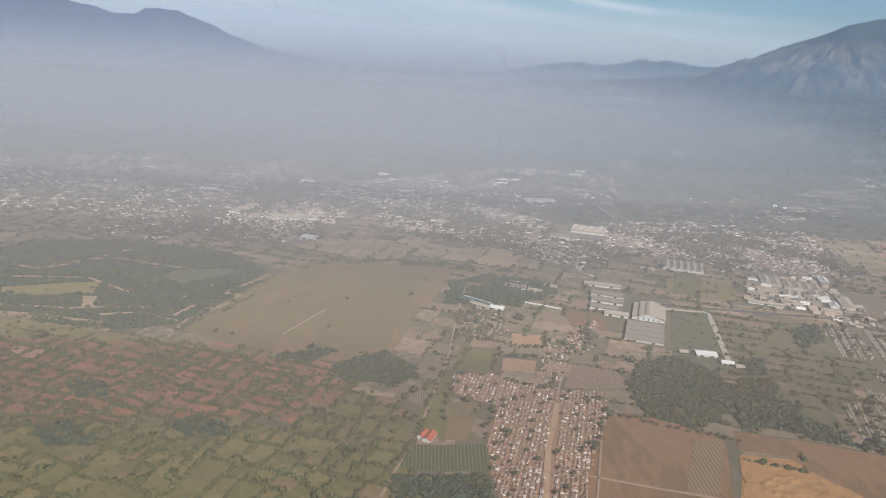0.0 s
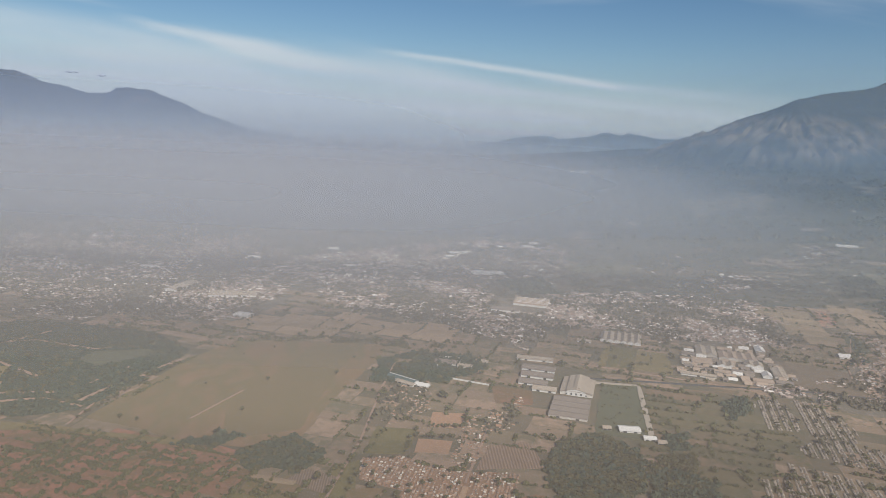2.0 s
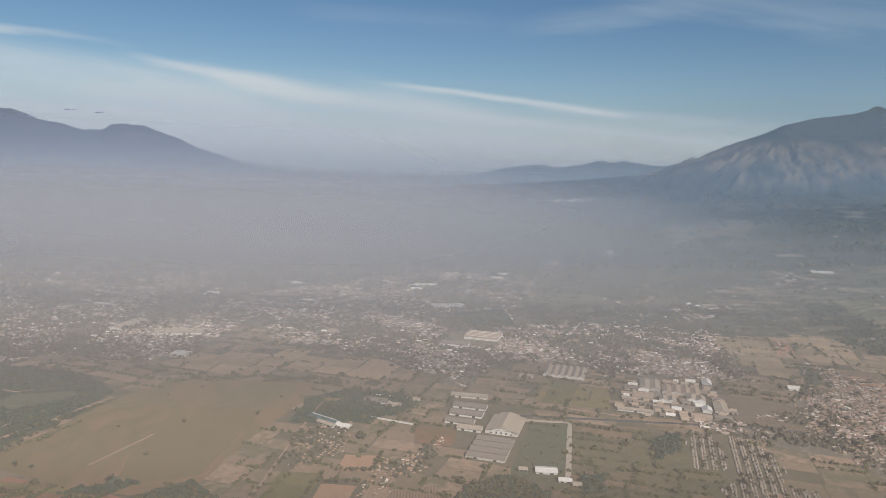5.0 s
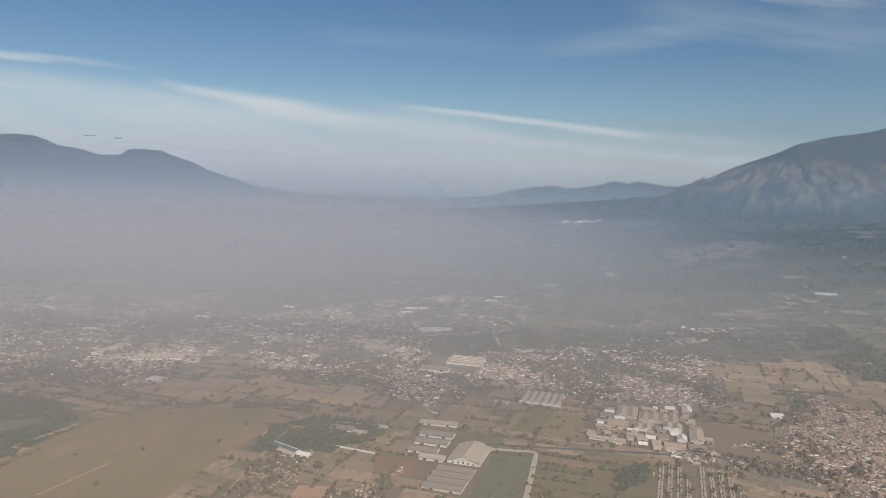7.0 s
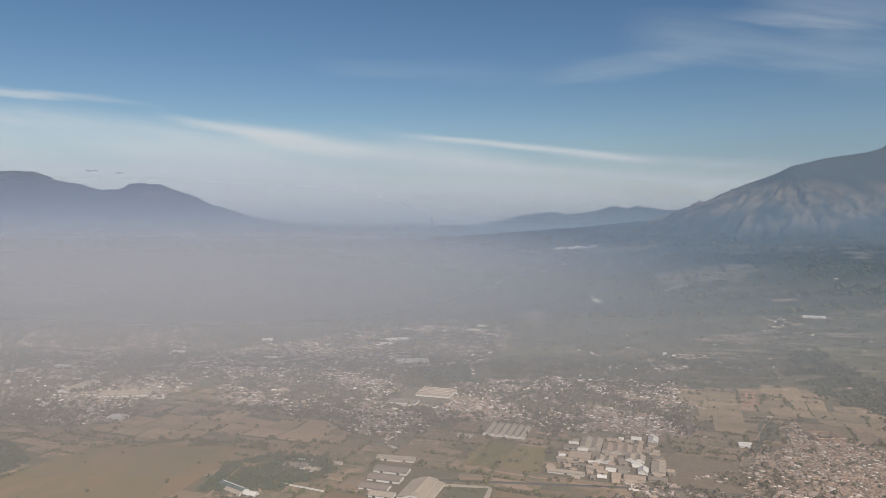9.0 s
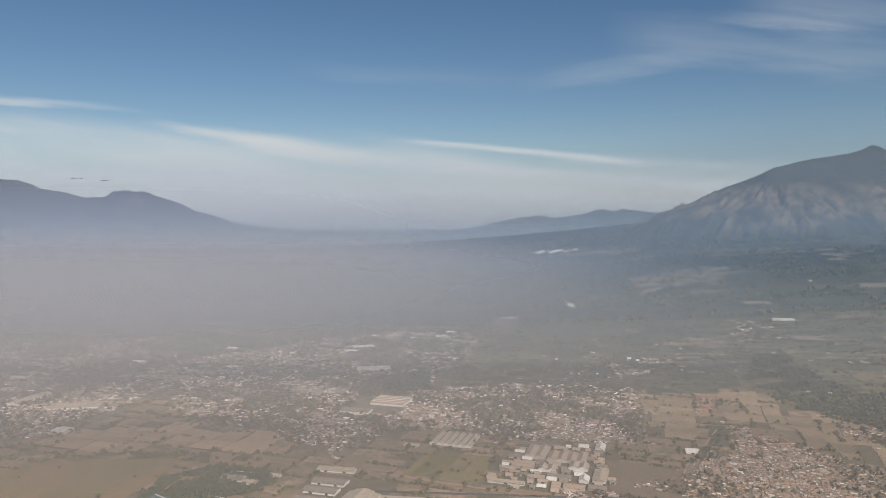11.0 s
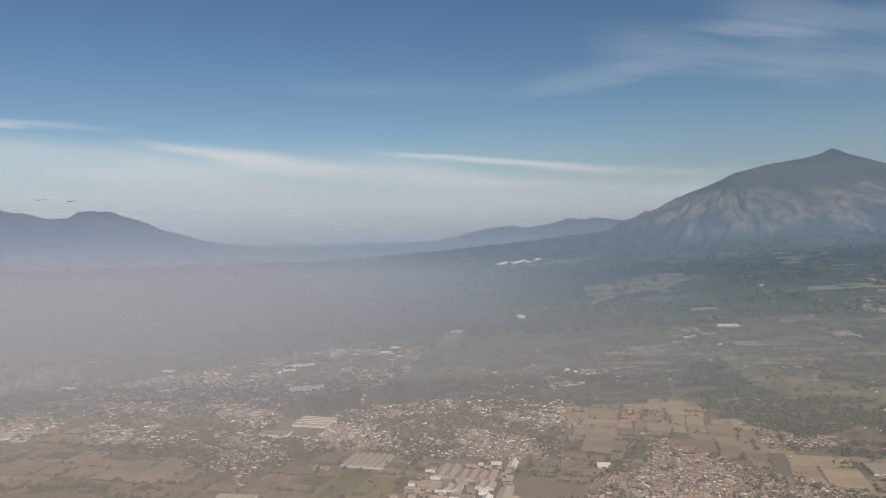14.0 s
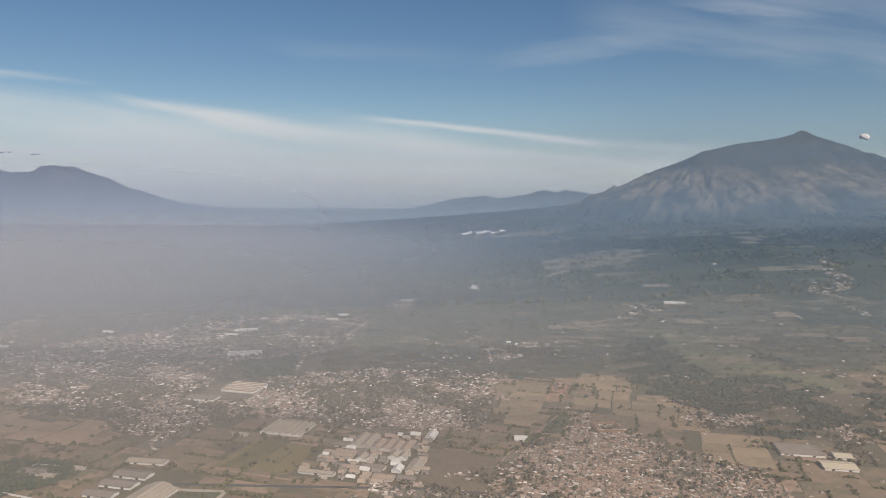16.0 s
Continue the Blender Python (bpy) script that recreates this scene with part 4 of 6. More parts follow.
NAMED = [PLAIN, STUBBLE, WOOD_WEST, COPSE, MEADOW, PITCH, ROW_FIELD, COPSE_SOUTH, VILLAGE, CLAY_COURT, CLAY_COURT_2, ROWS_EAST, WOOD_EAST, BROWN_FIELD,
         QUARRY, BROWN_EAST, YARD, PADDOCK, WOOD_MID, WOOD_FAR, WOOD_DARK, WOOD_SLOPE, STUBBLE_E1, STUBBLE_E2, STUBBLE_E3, MEADOW_E, SOIL_E, STRIPS_N, STREET_VILLAGE,
         VILLAGE_NORTH, FACTORY, WORKS, ESTATE, TOWN_WEST, TOWN_LOW, TOWN_MID, TOWN_EAST, TOWN_SOUTH] + HAMLETS


# ---------------------------------------------------------------- fields
def outline_mesh(name, poly, lift, mat, origin=True):
    """A thin sheet of soil over the ground inside an outline, with its edges a little uneven."""
    poly = np.asarray(poly, float)
    o = poly.mean(0) if origin else np.zeros(2)
    pts = []
    for a, b in zip(poly, np.roll(poly, -1, 0)):
        n = max(1, int(np.hypot(*(b - a)) / 8))
        for k in range(n):
            p = a + (b - a) * k / n
            pts.append(p + (0 if k == 0 else rng.normal(0, 0.5, 2)))
    bm = bmesh.new()
    top = [bm.verts.new((p[0] - o[0], p[1] - o[1], float(height(*p)) + lift)) for p in pts]
    f = bm.faces.new(top)
    if f.normal.z == 0:
        f.normal_update()
    low = [bm.verts.new((v.co.x, v.co.y, v.co.z - lift - 0.4)) for v in top]
    for i in range(len(top)):
        j = (i + 1) % len(top)
        bm.faces.new((top[i], top[j], low[j], low[i]))
    bmesh.ops.triangulate(bm, faces=[f])
    return mesh_from(name, bm, mat), o


def road(points, width, mat, label, name="road", lift=0.45):
    p = np.asarray(points, float)
    fine = [p[0]]
    for a, b in zip(p[:-1], p[1:]):
        n = max(1, int(np.hypot(*(b - a)) / 12))
        fine += [a + (b - a) * k / n for k in range(1, n + 1)]
    p = np.array(fine)
    d = np.gradient(p, axis=0)
    d /= np.hypot(d[:, 0], d[:, 1])[:, None]
    side = np.c_[-d[:, 1], d[:, 0]] * width / 2
    rows = []
    for a, s in zip(p, side):
        for k in (-1.04, -1, 1, 1.04):
            x, y = a + s * k
            rows.append((x, y, float(height(x, y)) + (lift if abs(k) == 1 else -0.3)))
    t = []
    for i in range(len(p) - 1):
        for j in range(3):
            q = i * 4 + j
            t += [(q, q + 1, q + 5), (q, q + 5, q + 4)]
    return tagged(new(name, mesh_of(name, rows, t, [mat])), label, name, kind="structure")


SHEETS = []          # each sheet lies a little above the one before


def field(poly, mat, label, lift=0.12, name="field"):
    SHEETS.append(name)
    me, o = outline_mesh(name, poly, lift + 0.004 * len(SHEETS), mat)
    ob = new(name, me)
    ob.location = (o[0], o[1], 0)
    return tagged(ob, label, "field", kind="structure")


def plots(poly, w, d, skip=(), turn=SLANT, wobble=0.07, inset=0.04):
    """Plots of uneven size inside an outline: the land is halved again and again, now along, now across."""
    poly = np.asarray(poly, float)
    c, s = math.cos(turn), math.sin(turn)
    rot = np.array([[c, s], [-s, c]])
    q = poly @ rot.T
    lo, hi = q.min(0), q.max(0)
    out, left = [], [(lo[0], lo[1], hi[0], hi[1])]
    while left:
        x0, y0, x1, y1 = left.pop()
        a, b = (x1 - x0) / w, (y1 - y0) / d
        stop = rng.uniform(0.95, 1.9)
        if max(a, b) > stop * (0.8 + 0.4 * (a * b < 1.6)) and a * b > 0.75:
            k = rng.uniform(0.36, 0.64)
            if a * rng.uniform(0.75, 1.3) > b:
                m = x0 + (x1 - x0) * k
                left += [(x0, y0, m, y1), (m, y0, x1, y1)]
            else:
                m = y0 + (y1 - y0) * k
                left += [(x0, y0, x1, m), (x0, m, x1, y1)]
            continue
        quad = np.array([(x0, y0), (x1, y0), (x1, y1), (x0, y1)])
        # corners shift with a smooth drift, so that neighbours still meet
        quad = np.array([p + np.array([noise.noise(Vector((*(p * 0.03), k))) for k in (0.0, 7.0)]) * wobble * 60 for p in quad]) @ rot
        m = quad.mean(0)
        if inside(poly, *m) and not any(inside(k, *m) for k in skip):
            out.append(m + (quad - m) * (1 - inset))
    return out


HEDGES = []          # places for the bushes that grow along plot borders


def plot_fields(quads, mat, label, hedge=0.8, gap=1.5):
    """One object a plot, each on its own bit of soil."""
    for q in quads:
        m = q.mean(0)
        lift = 0.14 + rng.uniform(0, 0.05)
        v = [(*(p - m), float(height(*p)) + lift) for p in q] + [(*(p - m), float(height(*p)) - 0.3) for p in q]
        t = [(0, 1, 2), (0, 2, 3)] + [f for i in range(4) for f in ((i, i + 4, (i + 1) % 4), ((i + 1) % 4, i + 4, (i + 1) % 4 + 4))]
        ob = new("field", mesh_of("field", v, t, [mat]))
        ob.location = (m[0], m[1], 0)
        tagged(ob, label, "field", kind="structure")
        border(q, hedge, gap)


def border(q, hedge, gap):
    for a, b in ((q[0], q[1]), (q[1], q[2])):
        if rng.random() < hedge:
            n = max(2, int(np.hypot(*(b - a)) / gap))
            k = rng.uniform(0, 1, n)[:, None]
            HEDGES.append(a + (b - a) * k + rng.normal(0, 0.4, (n, 2)))


def joined_fields(name, quads, mat, label, hedge=0.5, gap=2.5, lift=0.10):
    v, t = [], []
    for q in quads:
        n = len(v)
        own = lift + rng.uniform(-0.03, 0.03)
        v += [(*p, float(height(*p)) + own) for p in q] + [(*p, float(height(*p)) - 0.6) for p in q]
        t += [(n, n + 1, n + 2), (n, n + 2, n + 3)] + [f for i in range(4) for f in ((n + i, n + i + 4, n + (i + 1) % 4), (n + (i + 1) % 4, n + i + 4, n + (i + 1) % 4 + 4))]
        border(q, hedge, gap)
    return tagged(new(name, mesh_of(name, v, t, [mat])), label, "fields", kind="stuff")


for outline in (WOOD_WEST, COPSE, COPSE_SOUTH, WOOD_EAST, WOOD_MID, WOOD_DARK):
    field(outline, WOOD_FLOOR, "shaded undergrowth below dense trees", lift=0.05)
field(PLAIN, FIELD_PLAIN, "wide grazed brown-green plain with faint tracks")
field(MEADOW, FIELD_GREEN, "green meadow beside the village road")
field(VILLAGE, VILLAGE_SOIL, "trodden brown earth between village houses", lift=0.06, name="yard")
field(PITCH, FIELD_GREEN, "green sports pitch between trees")
field(ROW_FIELD, FIELD_ROWS, "dark green field planted in rows")
field(CLAY_COURT, CLAY, "bare orange clay court framed by trees")
field(CLAY_COURT_2, CLAY, "bare red-brown clay court framed by trees")
field([(-16, 288), (-8, 298), (6, 291), (1, 277)], ROWS_PALE, "small field with pale planting rows")
field([(-32, 293), (-30, 287), (-12, 283), (-11, 287)], FIELD_TAN, "bare tan strip below the copse")
field(ROWS_EAST, ROWS_RED, "red soil field with pale planting rows")
field(BROWN_FIELD, FIELD_BROWN, "broad dry brown field beside the village")
field(BROWN_EAST, FIELD_BROWN, "red-brown ploughed field by the quarry")


def quarry():
    """Dug sand: terraces, heaps and hollows that fade out at a ragged rim."""
    o = np.array(QUARRY, float)
    xs, ys = np.arange(o[:, 0].min() - 3, o[:, 0].max() + 3, 0.9), np.arange(o[:, 1].min() - 3, o[:, 1].max() + 3, 0.9)
    v, grid = [], {}
    for i, y in enumerate(ys):
        for j, x in enumerate(xs):
            a, b = noise.noise(Vector((x * 0.12, y * 0.12, 1))), noise.noise(Vector((x * 0.12, y * 0.12, 5)))
            if inside(o, x + 2.5 * a, y + 2.5 * b):
                z = 0.25 + 0.5 * max(0.0, noise.noise(Vector((x * 0.16, y * 0.16, 8)))) + 0.25 * noise.noise(Vector((x * 0.5, y * 0.5, 3)))
                for hx, hy, r in ((132, 228, 2.6), (137, 231, 3.4), (129, 223, 2.0), (142, 233, 2.2)):
                    k = math.hypot((x - hx), (y - hy) * 1.6) / r
                    z += 0.8 * math.exp(-((k - 1.1) * 3.4) ** 2) * (0.4 + 0.6 * abs(noise.noise(Vector((x * 0.4, y * 0.4, 2))))) - 0.3 * math.exp(-k * k * 2)
                grid[i, j] = len(v)
                v.append((x, y, max(0.16, z)))
    t = []
    for i, j in grid:
        q = [grid.get(k) for k in ((i, j), (i, j + 1), (i + 1, j + 1), (i + 1, j))]
        if None not in q:
            t += [(q[0], q[1], q[2]), (q[0], q[2], q[3])]
    return tagged(new("quarry", mesh_of("quarry", v, t, [SAND], flat=False)), "open orange sand quarry with dug hollows", "quarry", kind="structure")


quarry()
field(QUARRY, SAND, "orange sand floor of the quarry", lift=0.1)
field(YARD, GRASS_DARK, "dark green empty factory plot inside a pale road")
field([(-240, 356), (-203, 348), (-171, 340), (-134, 335), (-72, 324), (-60, 315), (-125, 329), (-212, 329)], FIELD_GREEN, "grassy strip between wood and plots")
field([(-199, 319), (-188, 320), (-178, 318), (-182, 306), (-193, 307)], CLAY, "bare orange-red plot by the wood", lift=0.2)
field([(113, 257), (126, 259), (110, 221), (97, 219)], ROWS_BROWN, "brown field ploughed in furrows", lift=0.2)
field([(11, 281), (26, 282), (19, 250), (10, 250)], FIELD_GREEN, "bright green meadow by the village", lift=0.2)
field(PADDOCK, FIELD_RED, "bare red-brown building plot")
field(GLADE_GREY, GRASS_DARK, "dull grey-green meadow inside the wood")
field(PLAIN_GREEN, FIELD_GRAZED, "greener grazed part of the plain")
for path in WOOD_PATHS:
    road(path, 2.2, TRACK, "pale earth path through the wood", name="track", lift=0.3)
field(GLADE, FIELD_GREEN, "bright green clearing in the wood")
field(GLADE_BROWN, FIELD_TAN, "pale brown clearing in the wood")
field(GLADE_SMALL, FIELD_TAN, "small sandy clearing in the wood")
field([(388, 547), (400, 548), (385, 502), (370, 501)], GRASS_DARK, "dull green field inside the town")
field(SOIL_E, FIELD_DULL, "bare brown field beside the town")
joined_fields("terraces", plots(TERRACES, 46, 11, turn=radians(24)), FIELD_SLOPE, "pale dry terraces on the volcano's foot", hedge=0.0, gap=9, lift=1.2)
for outline in (TERRACE_UP, TERRACE_TOP, PALE_HIGH, PALE_HIGH_2):
    joined_fields("terraces", plots(outline, 40, 22, turn=radians(15)), FIELD_SLOPE, "pale cleared fields high on the slope", hedge=0.0, gap=9, lift=1.2)
for outline in (OLIVE_SLOPE, OLIVE_NORTH, OLIVE_HIGH):
    joined_fields("slope_fields", plots(outline, 30, 9, turn=radians(-8)), FIELD_OLIVE, "olive-green crop strips on the slope", hedge=0.25, gap=4, lift=0.5)
for outline in PINK_FIELDS:
    joined_fields("bare_fields", plots(outline, 30, 12, turn=radians(-10)), FIELD_PINK, "bare pinkish earth on the slope", hedge=0.2, gap=5, lift=0.6)
for outline in (TOWN_WEST, TOWN_LOW, TOWN_MID, TOWN_EAST, TOWN_SOUTH, TOWN_STRIP):
    joined_fields("town_ground", plots(outline, 26, 20, inset=0.0, wobble=0.16, skip=[WOOD_DARK, WOOD_FAR]), TOWN_SOIL, "worn brown earth between town houses", hedge=0.0, lift=0.06)
joined_fields("slope_fields", plots(MEADOW_E, 40, 9, turn=radians(-6)), FIELD_SHADY, "dull green terraced strips on the slope", hedge=0.35, gap=3)
for strip in plots(STRIPS_N, 9, 40, turn=SLANT):
    field(strip, FIELD_GREEN, "narrow green crop strip before the warehouses")
for outline, size in ((STUBBLE, (30, 18)), (STUBBLE_E1, (26, 24)), (STUBBLE_E2, (22, 20)), (STUBBLE_E3, (22, 24))):
    plot_fields(plots(outline, *size), FIELD_GOLD if outline is STUBBLE else FIELD_TAN, "dry tan stubble field", hedge=0.35, gap=3.5)
plot_fields(plots(RED_PLOTS, 11, 9), FIELD_RED, "small red-brown plot edged with bushes", hedge=0.85, gap=0.5)
plot_fields(plots(GREEN_PLOTS, 9, 12), FIELD_GREEN, "small green plot edged with bushes", hedge=0.9, gap=0.5)
joined_fields("upper_farmland", plots([(-620, 640), (-620, 1010), (900, 1010), (900, 640)], 38, 13, skip=NAMED, turn=radians(-10)), FIELD_FAR,
              "patchwork of dull green farm plots", hedge=0.6, gap=2.2)
joined_fields("farmland", plots([(-520, 330), (-520, 640), (820, 640), (760, 190), (190, 190), (-250, 190)], 22, 14, skip=NAMED + [RED_PLOTS, GREEN_PLOTS, GREEN_EAST]), FIELD_MIXED,
              "patchwork of brown and green farm plots", hedge=0.55, gap=1.2)
joined_fields("farmland", plots(GREEN_EAST, 24, 12), FIELD_EAST, "dull green plots beside the estate", hedge=0.7, gap=1.2)
joined_fields("far_farmland", plots([(-1500, 1000), (-1500, 2400), (1500, 2400), (1500, 1000), (800, 700), (760, 1000)], 120, 26, turn=radians(-4)), FIELD_DEEP,
              "distant patchwork of dark farm plots", hedge=0.5, gap=12.0, lift=0.4)


# ---------------------------------------------------------------- roads and tracks
road([(148, 420), (178, 416), (160, 336)], 3.0, PALE_ROAD, "pale concrete factory road")
road([(523, 1198), (619, 1291), (775, 1459)], 3.5, PALE_ROAD, "pale road up the terraced slope", lift=1.6)
road([(61, 285), (57, 268), (52, 250), (47.5, 226), (44, 204)], 2.5, LANE, "sandy village lane", name="track")
road([(84, 376), (74, 335), (61, 288)], 1.1, TRACK, "village street between houses")
road([(140, 428), (210, 421), (284, 414), (362, 396), (470, 360)], 2.4, ASPHALT, "asphalt country road")
road([(-75, 348), (-58, 389)], 0.9, TRACK, "pale earth track across the plain", name="track")
road([(-131, 337), (-130, 366)], 1.2, TRACK, "pale earth track by the wood", name="track")
road([(-151, 379), (-141, 405), (-129, 433)], 1.8, TRACK, "pale earth track between tree rows", name="track")
road([(-139, 367), (-127, 406), (-117, 423), (-108, 439)], 2.2, TRACK, "pale earth track between tree rows", name="track")
road([(-12, 210), (1, 262), (13, 330), (20, 400), (30, 470)], 1.1, TRACK, "narrow farm track along a hedge", name="track")
road([(81, 280), (72, 246), (60, 200)], 0.9, TRACK, "narrow path behind the village houses", name="track")
road([(59, 230), (90, 222), (118, 216)], 0.9, TRACK, "narrow path across the field", name="track")
road([(390, 538), (357, 486), (342, 465), (330, 440)], 1.0, TRACK, "narrow lane beside a creek", name="track")
road([(150, 455), (240, 418), (250, 412)], 1.3, TRACK, "narrow farm track", name="track")


# ---------------------------------------------------------------- houses
def house_arrays(seed):
    r = random.Random(seed)
    w, d, eave = r.uniform(0.85, 1.35), r.uniform(0.7, 0.95), r.uniform(0.62, 0.8)
    bm = bmesh.new()
    ridge = eave + r.uniform(0.4, 0.6)
    if seed % 3 == 2:
        box_faces(bm, -w, w, -d, d, 0, eave, 1)
        hip_roof(bm, w, d, eave, ridge, 0.16, 0)
    else:
        gable_walls(bm, w, d, eave, ridge, 1)
        gable_roof(bm, w, d, eave, ridge, 0.16, 0.05, 0)
    if seed % 2:
        box_faces(bm, -w * 0.6, w * 0.5, -d - 0.55, -d + 0.05, 0, eave * 0.72, 0)
    return bm_arrays(bm)


HOUSES = [house_arrays(s) for s in range(9)]


def village_house(seed):
    """A small house with its own walls, roof, door, windows and lean-to."""
    r = random.Random(seed)
    w, d, eave = r.uniform(0.78, 1.02), r.uniform(0.6, 0.76), r.uniform(0.5, 0.62)
    ridge = eave + r.uniform(0.34, 0.46)
    ob = empty("house", pose(0, 0, -50), "", "house")
    bm = bmesh.new()
    gable_walls(bm, w, d, eave, ridge)
    part("wall", mesh_from("wall", bm, PLASTER), ob)
    bm = bmesh.new()
    if seed % 3 == 2:
        hip_roof(bm, w, d, eave, ridge + 0.12, 0.18)
    else:
        gable_roof(bm, w, d, eave, ridge, 0.18, 0.06)
        box_faces(bm, -w - 0.18, w + 0.18, -0.05, 0.05, ridge + 0.05, ridge + 0.12)
    part("roof", mesh_from("roof", bm, TILE), ob)
    bm = bmesh.new()
    box_faces(bm, -0.12, 0.12, -d - 0.02, -d + 0.01, 0.02, 0.5, bottom=True)
    part("door", mesh_from("door", bm, DOOR_DARK), ob)
    for side in (-0.58, 0.58):
        bm = bmesh.new()
        box_faces(bm, w * side - 0.1, w * side + 0.1, -d - 0.015, -d + 0.01, 0.2, 0.42, bottom=True)
        part("window", mesh_from("window", bm, DOOR_DARK), ob)
    if seed % 2:
        bm = bmesh.new()
        q = [bm.verts.new(p) for p in ((-w * 0.7, -d, eave * 0.92), (w * 0.6, -d, eave * 0.92), (w * 0.6, -d - 0.6, eave * 0.7), (-w * 0.7, -d - 0.6, eave * 0.7))]
        f = bm.faces.new(q)
        ext = bmesh.ops.extrude_face_region(bm, geom=[f])
        for v in ext["geom"]:
            if isinstance(v, bmesh.types.BMVert):
                v.co.z -= 0.04
        part("porch_roof", mesh_from("porch_roof", bm, TILE), ob)
    return ob


VILLAGE_LABELS = ["small tiled village house with pale plaster walls", "hip-roofed village house with worn clay tiles", "small village house with a tiled porch on its front"]


def build_village():
    kinds = []
    for s in range(6):
        ob = village_house(s)
        ob["label"], ob["group"] = VILLAGE_LABELS[2 if s % 2 else (1 if s % 3 == 2 else 0)], "village houses"
        kinds.append(ob)
    c, s = math.cos(radians(-14)), math.sin(radians(-14))
    spots = []
    # rows of houses back to back, with a footpath after every second row
    for k, u in enumerate(np.arange(-60, 80, 1.72)):
        for v in np.arange(-80, 90, 1.5):
            wide = u + (0.16 if k % 2 else -0.16)
            x, y = 50 + wide * c - v * s + rng.normal(0, 0.14), 255 + wide * s + v * c + rng.normal(0, 0.2)
            bare = noise.noise(Vector((x * 0.07, y * 0.07, 30)))
            if inside(VILLAGE, x, y) and rng.random() > 0.12 + 0.45 * max(0.0, bare) and abs((x - 44) - (y - 204) * 17 / 81) > 1.9:
                spots.append((x, y, (k % 2) * math.pi))
    spots.sort(key=lambda p: p[1])
    for i, (x, y, half) in enumerate(spots[:290]):
        k = i % 6 if i < 6 else int(rng.integers(0, 6))
        turn = math.degrees(half) - 14 + 90 + rng.normal(0, 5) + (90 if rng.random() < 0.25 else 0)
        size = rng.uniform(0.6, 0.76)
        m = pose(x, y, float(height(x, y)) + 0.02, 0, 0, turn) @ Matrix.Diagonal((size, size, size * 1.05, 1))
        if i < 6:
            kinds[k].matrix_basis = m
        else:
            copy_thing(kinds[k], m).matrix_basis = m
    rest = np.array(spots[290:])
    ob = scatter("village_houses", HOUSES, rest[:, :2], rng.uniform(0.45, 0.62, (len(rest), 1)), rest[:, 2] + radians(76) + (rng.random(len(rest)) < 0.25) * math.pi / 2 + rng.normal(0, 0.1, len(rest)), [VILLAGE_ROOF, TOWN_WALL])
    tagged(ob, "further small tiled houses of the village", "houses", kind="stuff")


build_village()


def town(name, outline, gap, label, share=0.8, grow=(0.5, 0.92), turn=SLANT, street=7, skip=(), roof=TOWN_ROOF, ragged_by=16.0, lumpy=3.0):
    """Crowded small houses in rows along streets, with gaps for trees: returns the gaps."""
    outline = np.asarray(outline, float)
    c, s = math.cos(turn), math.sin(turn)
    m = outline.mean(0)
    far = np.abs(outline - m).max() * 1.5
    us, vs = np.arange(-far, far, gap), np.arange(-far, far, gap * 0.93)
    u, v = np.meshgrid(us, vs)
    iu, iv = np.meshgrid(np.arange(len(us)), np.arange(len(vs)))
    u, v = (u + rng.normal(0, 0.3, u.shape) * gap).ravel(), (v + rng.normal(0, 0.3, u.shape) * gap).ravel()
    x, y = m[0] + u * c - v * s, m[1] + u * s + v * c
    lump = np.array([0.9 * noise.noise(Vector((a * 0.016 + b * 0.008, b * 0.012, 9))) + 0.6 * noise.noise(Vector((a * 0.06, b * 0.06, 3))) for a, b in zip(x, y)])
    # the edge of a town is ragged
    wx = np.array([noise.noise(Vector((a * 0.025, b * 0.025, 14))) + 0.7 * noise.noise(Vector((a * 0.09, b * 0.09, 15))) for a, b in zip(x, y)])
    wy = np.array([noise.noise(Vector((a * 0.025, b * 0.025, 17))) + 0.7 * noise.noise(Vector((a * 0.09, b * 0.09, 18))) for a, b in zip(x, y)])
    keep = inside(outline, x + wx * ragged_by, y + wy * ragged_by)
    for k in skip:
        keep &= ~inside(k, x, y)
    lane = ((iu.ravel() % street) == 0) & (rng.random(x.shape) < 0.7)
    thin = np.interp(y, [560, 900], [1.0, 0.45])
    built = keep & (rng.random(x.shape) < np.clip(share * thin * (0.78 + lumpy * lump), 0.03, 0.97)) & ~lane
    p = np.c_[x, y]
    n = int(built.sum())
    sc = rng.uniform(*grow, (n, 1)) * np.array([[1.2, 0.95, 1.0]])
    sc *= np.interp(y[built], [560, 900], [1.0, 1.45])[:, None]
    big = rng.random(n) < 0.08
    sc[big] *= np.array([1.9, 1.6, 1.3])
    turns = turn + (rng.random(n) < 0.3) * math.pi / 2 + rng.integers(0, 2, n) * math.pi + rng.normal(0, 0.2, n)
    ob = scatter(name, HOUSES, p[built], sc, turns, [roof, TOWN_WALL])
    tagged(ob, label, "houses", kind="stuff")
    green = keep & ~built & ~lane
    return p[green] + rng.normal(0, 0.25, (int(green.sum()), 2)) * gap


